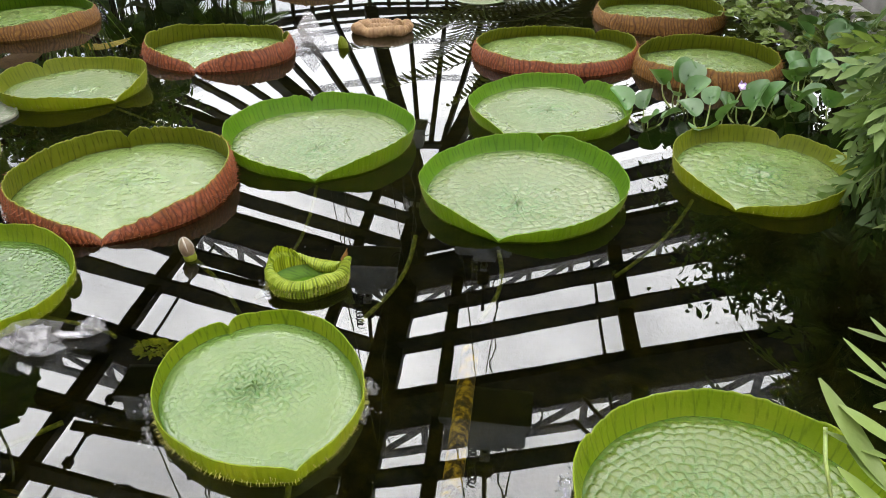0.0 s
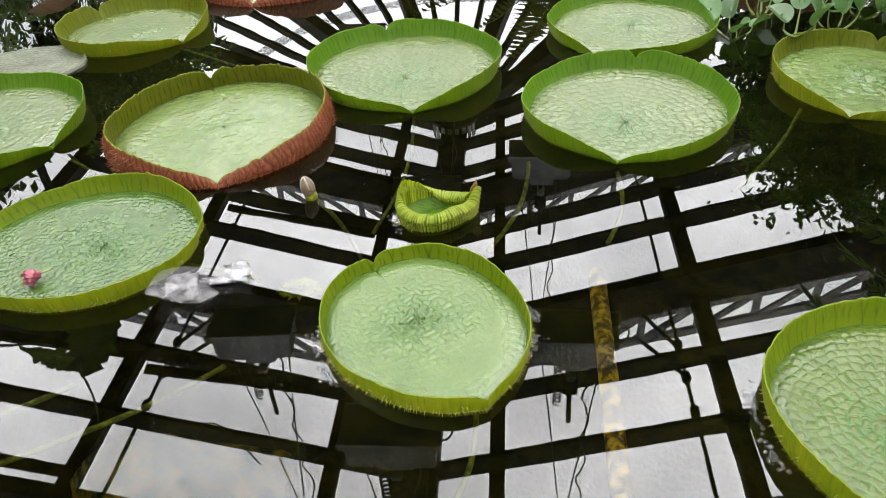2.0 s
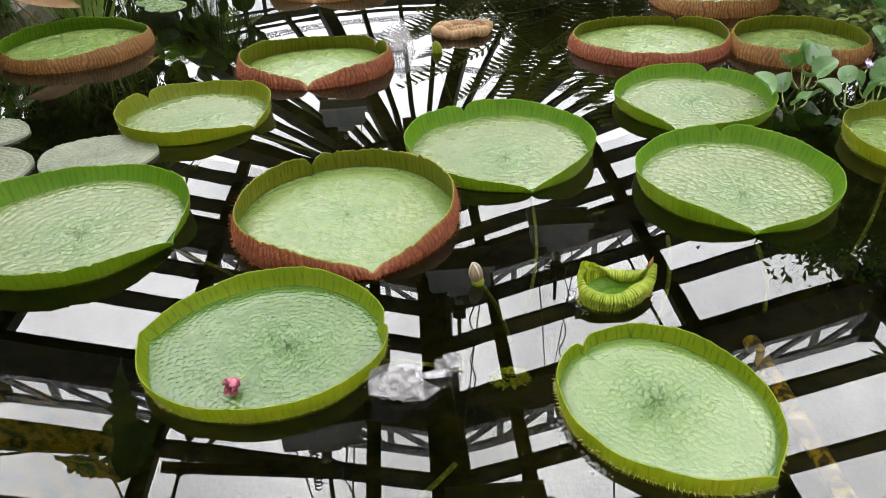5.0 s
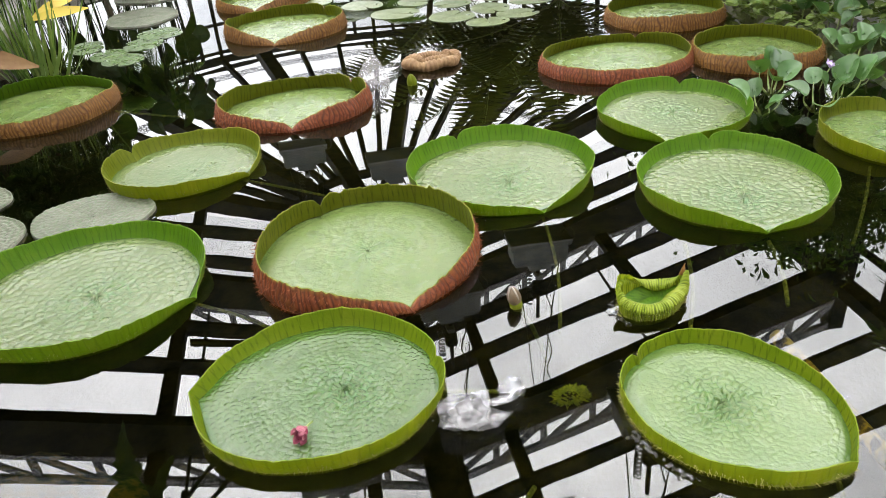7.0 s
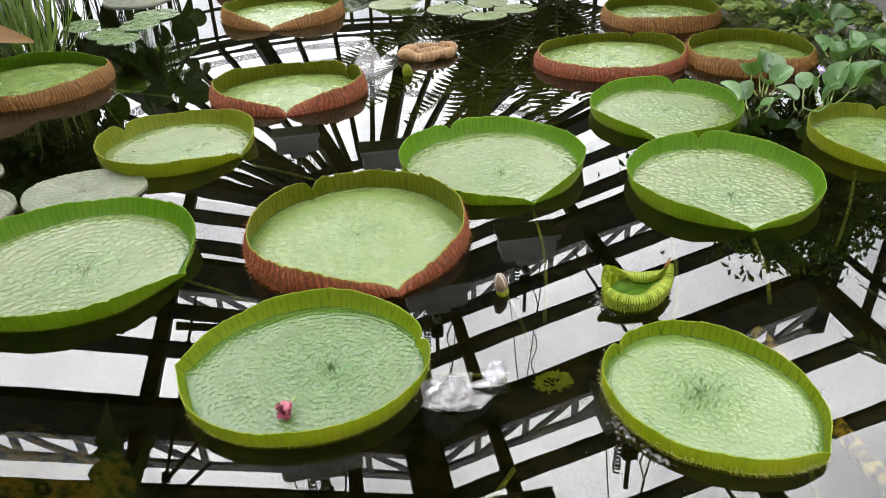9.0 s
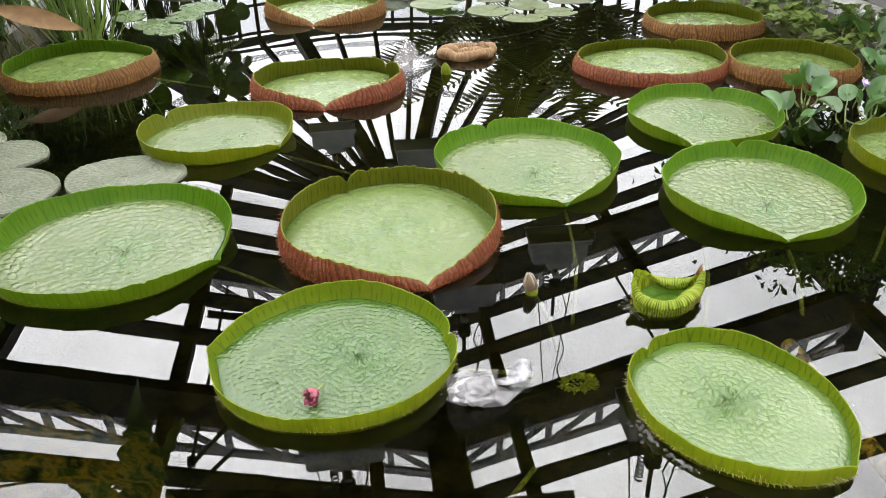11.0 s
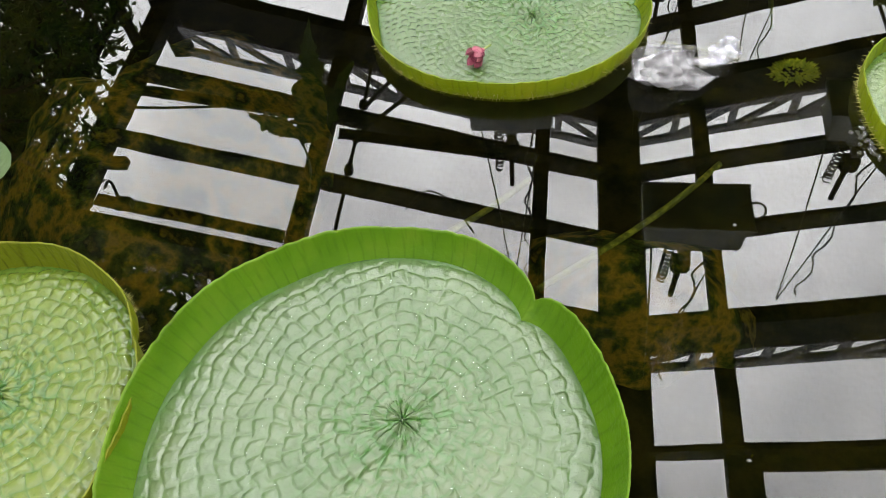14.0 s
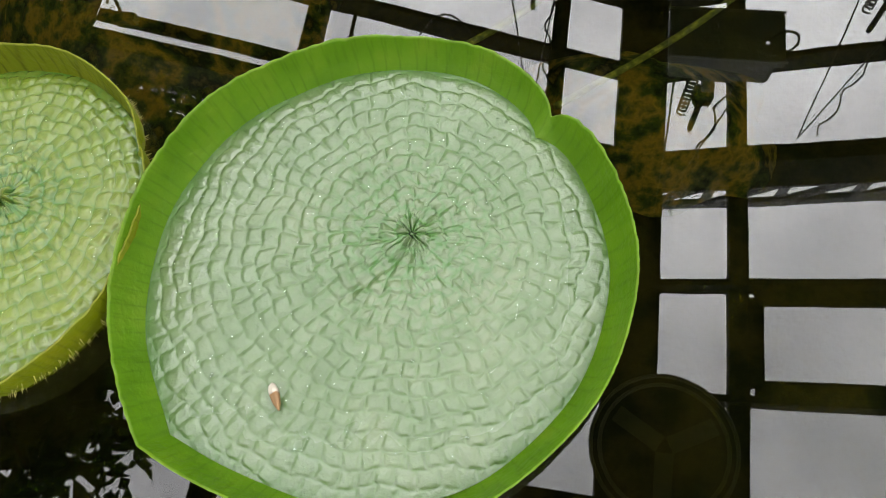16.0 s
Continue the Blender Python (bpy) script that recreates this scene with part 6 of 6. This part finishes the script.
def palm(at, height, fronds, length, seed, rise=(0.1, 0.75), droop=0.55, mat=None):
    r = random.Random(seed)
    ob = thing("palm", HOUSE @ Matrix.Translation(at), "palm with arching feathered fronds on the far bank", "palm", "palms")
    tube("trunk", bend((0, 0, -0.1), (0.05, 0, height), (0.06, 0, 0), 8), [0.055 - 0.002 * k for k in range(9)], BARK, 10, ob)
    for i in range(fronds):
        t = 2 * math.pi * i / fronds + r.uniform(-0.25, 0.25)
        el = r.uniform(*rise)
        ln = length * r.uniform(0.75, 1.1)
        d = Vector((math.cos(t), math.sin(t), 0))
        pts = [Vector((0.05, 0, height)) + d * (ln * s * (math.cos(el) + 0.25 * s)) + Vector((0, 0, ln * (s * math.sin(el) - droop * s * s))) for s in [k / 14 for k in range(15)]]
        vs, fs = [], []
        side = Vector((-d.y, d.x, 0))
        for k in range(2, 15):
            for f in range(2):
                p = pts[k - 1].lerp(pts[k], f / 2)
                s = k / 14
                ll = 0.42 * math.sin(math.pi * (0.15 + 0.8 * s)) ** 0.7
                along = (pts[k] - pts[k - 1]).normalized()
                for sg in (-1, 1):
                    q = p + (side * sg + along * 0.55).normalized() * ll * r.uniform(0.85, 1.1) + Vector((0, 0, -0.30 * ll))
                    m = p.lerp(q, 0.45) + Vector((0, 0, 0.03 * ll))
                    w = along * 0.026
                    n0 = len(vs)
                    vs += [p - w * 0.5, p + w * 0.5, m + w, m - w, q]
                    fs += [(n0, n0 + 1, n0 + 2, n0 + 3), (n0 + 3, n0 + 2, n0 + 4)]
        o = mesh_object("frond", vs, fs, mat or LEAF, False)
        o.parent = ob
        tube("midrib", pts, [0.014 * (1 - 0.9 * k / 14) for k in range(15)], STALK, 5, o)
    return ob


palm((0.85, 10.5, -0.3), 0.9, 8, 2.0, 72, (0.45, 1.25), 0.34, PALM)
palm((1.65, 10.2, -0.3), 0.9, 18, 2.1, 75, (0.5, 1.4), 0.28, PALM)
palm((2.3, 9.5, -0.3), 0.6, 12, 1.8, 76, (0.5, 1.3), 0.30, PALM)
palm((0.4, 14.2, 0.1), 1.2, 11, 1.2, 73)
palm((-3.6, 12.6, 0.1), 1.5, 11, 1.3, 74)

# ---- grow lamps hung low over the pool, a round fan, cables ----
LOCAL = [(0.15, 3.24, 1.80, 0), (-0.95, 4.15, 1.80, 4), (1.30, 4.10, 1.80, -3), (0.15, 5.88, 1.80, 2), (1.17, 6.5, 1.80, -2), (0.05, 8.9, 1.80, 0), (-1.0, 9.65, 1.80, 3)]


def grow_lamp():
    ob = thing("grow_lamp", Matrix(), "grey metal grow lamp box hung on chains", "lamp", "grow lamps")
    part("housing", box_bm((-0.27, -0.13, 0.02), (0.27, 0.13, 0.22), 0.012), BOXGREY, ob)
    bm = bmesh.new()
    add_box(bm, (-0.30, -0.16, -0.02), (0.30, 0.16, 0.035))
    bmesh.ops.bevel(bm, geom=bm.edges[:], offset=0.008, segments=2, affect="EDGES")
    part("flange", bm, BOXGREY, ob)
    for y0 in (-0.165, 0.155):
        part("lip_strip", box_bm((-0.305, y0, -0.034), (0.305, y0 + 0.010, -0.012), 0.003), GALV, ob)
    for k in range(5):
        part("fin", box_bm((-0.25, -0.10 + 0.05 * k - 0.004, 0.22), (0.25, -0.10 + 0.05 * k + 0.004, 0.245)), BOXGREY, ob)
    part("ballast", box_bm((-0.10, -0.06, 0.245), (0.12, 0.06, 0.34), 0.01), BOXGREY, ob)
    for sx in (-0.22, 0.22):
        tube("chain", [(sx, 0, 0.22), (sx * 0.6, 0, 1.0), (0.0, 0, 2.36)], 0.006, CABLE, 5, ob)
    pts = [(0.12 + 0.03 * math.sin(k * 1.3), 0.02 * math.cos(k * 1.3), 0.30 + 0.10 * k) for k in range(21)]
    tube("power_cable", pts, 0.007, CABLE, 5, ob)
    tube("hanger_rod", [(0.0, 0.0, 0.33), (0.0, 0.0, 0.95)], 0.018, STEEL, 8, ob)
    part("coupler", box_bm((-0.055, -0.045, 0.50), (0.055, 0.045, 0.62), 0.012), STEEL, ob)
    part("clamp", box_bm((-0.035, -0.060, 0.40), (0.035, 0.060, 0.45), 0.008), BOXGREY, ob)
    coil = [(-0.09 + 0.028 * math.cos(k * 0.9), 0.028 * math.sin(k * 0.9), 0.34 + 0.006 * k) for k in range(70)]
    tube("coiled_cable", coil, 0.007, CABLE, 5, ob)
    loop = [(0.30 + 0.07 * math.cos(t), 0.0, 0.02 + 0.09 * math.sin(t)) for t in [2 * math.pi * k / 18 for k in range(19)]]
    tube("cable_loop", loop, 0.007, CABLE, 5, ob)
    return ob


lamp = grow_lamp()
for i, (u, v, z, rz) in enumerate(LOCAL):
    m = HOUSE @ pose(u, v, z, 0, 0, rz)
    if i == 0:
        lamp.matrix_basis = m
    else:
        copy_thing(lamp, m)
fan = thing("ceiling_fan", HOUSE @ Matrix.Translation((0.06, 1.2, 2.9)), "round dark ventilation fan housing under the roof", "fan")
bm = bmesh.new()
bmesh.ops.create_cone(bm, cap_ends=True, segments=48, radius1=0.40, radius2=0.36, depth=0.16)
part("housing", bm, STEEL, fan)
for r in (0.41, 0.36):
    tor = [(r * math.cos(t), r * math.sin(t), -0.085) for t in [2 * math.pi * k / 48 for k in range(49)]]
    tube("rim_ring", tor, 0.012, GALV, 6, fan)
for a in (0.5, 2.6, 4.7):
    part("blade", box_bm((0.03, -0.05, -0.095), (0.32, 0.05, -0.085), 0, Matrix.Rotation(a, 4, "Z")), BOXGREY, fan)
tube("hanger", [(0, 0, 0.07), (0, 0, 1.27)], 0.012, STEEL, 6, fan)
# opener rods along both slopes, each with clamps and two arms up to the sashes
for sgn in (-1, 1):
    u = 2.46 * sgn
    rod = thing("opener_rod", HOUSE, "dark steel window-opener rod slung under the roof", "opener rod", "opener rods")
    part("rod", tube("rod", [(u, 3.0, roof_z(u) - 0.04), (u, 8.6, roof_z(u) - 0.04)], 0.017, CABLE, 8), CABLE, rod)
    for v in (4.80, 5.20, 5.62, 7.60):
        part("clamp", box_bm((u - 0.035, v - 0.05, roof_z(u) - 0.08), (u + 0.035, v + 0.05, roof_z(u) - 0.005), 0.01), STEEL, rod)
    for v0, (u1, v1) in ((5.20, (2.10, 5.85)), (5.56, (2.10, 6.38))):
        part("arm", tube("arm", [(u, v0, roof_z(u) - 0.05), (sgn * u1, v1, roof_z(u1) - 0.03)], 0.022, CABLE, 8), CABLE, rod)
# a small junction box with two looped leads at the eaves
jb = thing("junction_box", HOUSE @ Matrix.Translation((-4.08, 3.965, roof_z(4.08) - 0.07)), "small dark junction box with two leads under the eaves", "junction box")
part("box", box_bm((-0.07, -0.045, -0.05), (0.07, 0.045, 0.05), 0.008), STEEL, jb)
part("cover", box_bm((0.07, -0.035, -0.04), (0.085, 0.035, 0.04), 0.004), GALV, jb)
for dz in (0.0, 0.05):
    tube("lead", bend((-0.20, 0.14, 0.04 + dz), (-0.06, 0.0, -0.01), (-0.02, -0.04 - dz, -0.05), 10), 0.006, CABLE, 6, jb)
part("bracket", box_bm((-0.34, 0.38, -0.03), (-0.12, 0.48, 0.05), 0.012), STEEL, jb)
# hoses and wires under the roof
for p, q, sag, r in (((-1.9, 4.4, 3.45), (-1.3, 4.3, 3.6), (0, 0, -0.4), 0.008), ((-4.40, 4.98, 2.84), (-3.55, 5.26, 3.09), (0.05, -0.05, -0.03), 0.012),
                     ((-4.28, 4.10, 2.88), (-4.10, 3.96, 2.90), (0.02, 0.05, -0.12), 0.012)):
    ob = tube("roof_pipe", bend(p, q, sag, 10), r, CABLE, 8)
    ob.matrix_world = HOUSE
    tagged(ob, "thin dark hose slung under the roof", "hose", "roof hoses")


def torn_leaf(seed):
    """A long hanging leaf, torn along its edges and drawn out to a thin tip."""
    r = random.Random(seed)
    vs, fs, n = [], [], 26
    for i in range(n + 1):
        s = i / n
        w = 0.15 * math.sin(math.pi * min(1, 0.05 + 0.95 * s ** 0.75)) ** 1.5
        for f in (-1, 0, 1):
            jag = 1 + (r.uniform(-0.45, 0.25) if f else 0)
            vs.append((1.15 * s, f * w * jag + 0.03 * math.sin(5 * s + seed), 0.05 * math.sin(7 * s + f) + (0.25 * w if f else 0)))
    for i in range(n):
        for k in (0, 1):
            a = i * 3 + k
            fs.append((a, a + 1, a + 4, a + 3))
    me = bpy.data.meshes.new("leaf")
    me.from_pydata(vs, [], fs)
    me.polygons.foreach_set("use_smooth", [True] * len(me.polygons))
    me.materials.append(LEAF)
    return me


hang = thing("hanging_plant", (-3.35, 4.6, 2.6), "torn dark drooping leaves of a plant hung from the roof", "plant")
tube("stem", bend((-0.12, 0.05, 0.72), (0, 0, 0), (0.04, 0, 0), 6), 0.01, STALK, 6, hang)
for d, sc in (((0.35, 0.1, -1.15), 1.0), ((0.62, 0.15, -0.75), 0.75), ((-0.25, -0.2, -0.6), 0.6)):
    o = new("leaf", torn_leaf(int(sc * 100)))
    o.parent = hang
    o.matrix_basis = Vector(d).to_track_quat("X", "Y").to_matrix().to_4x4() @ Matrix.Scale(sc, 4)
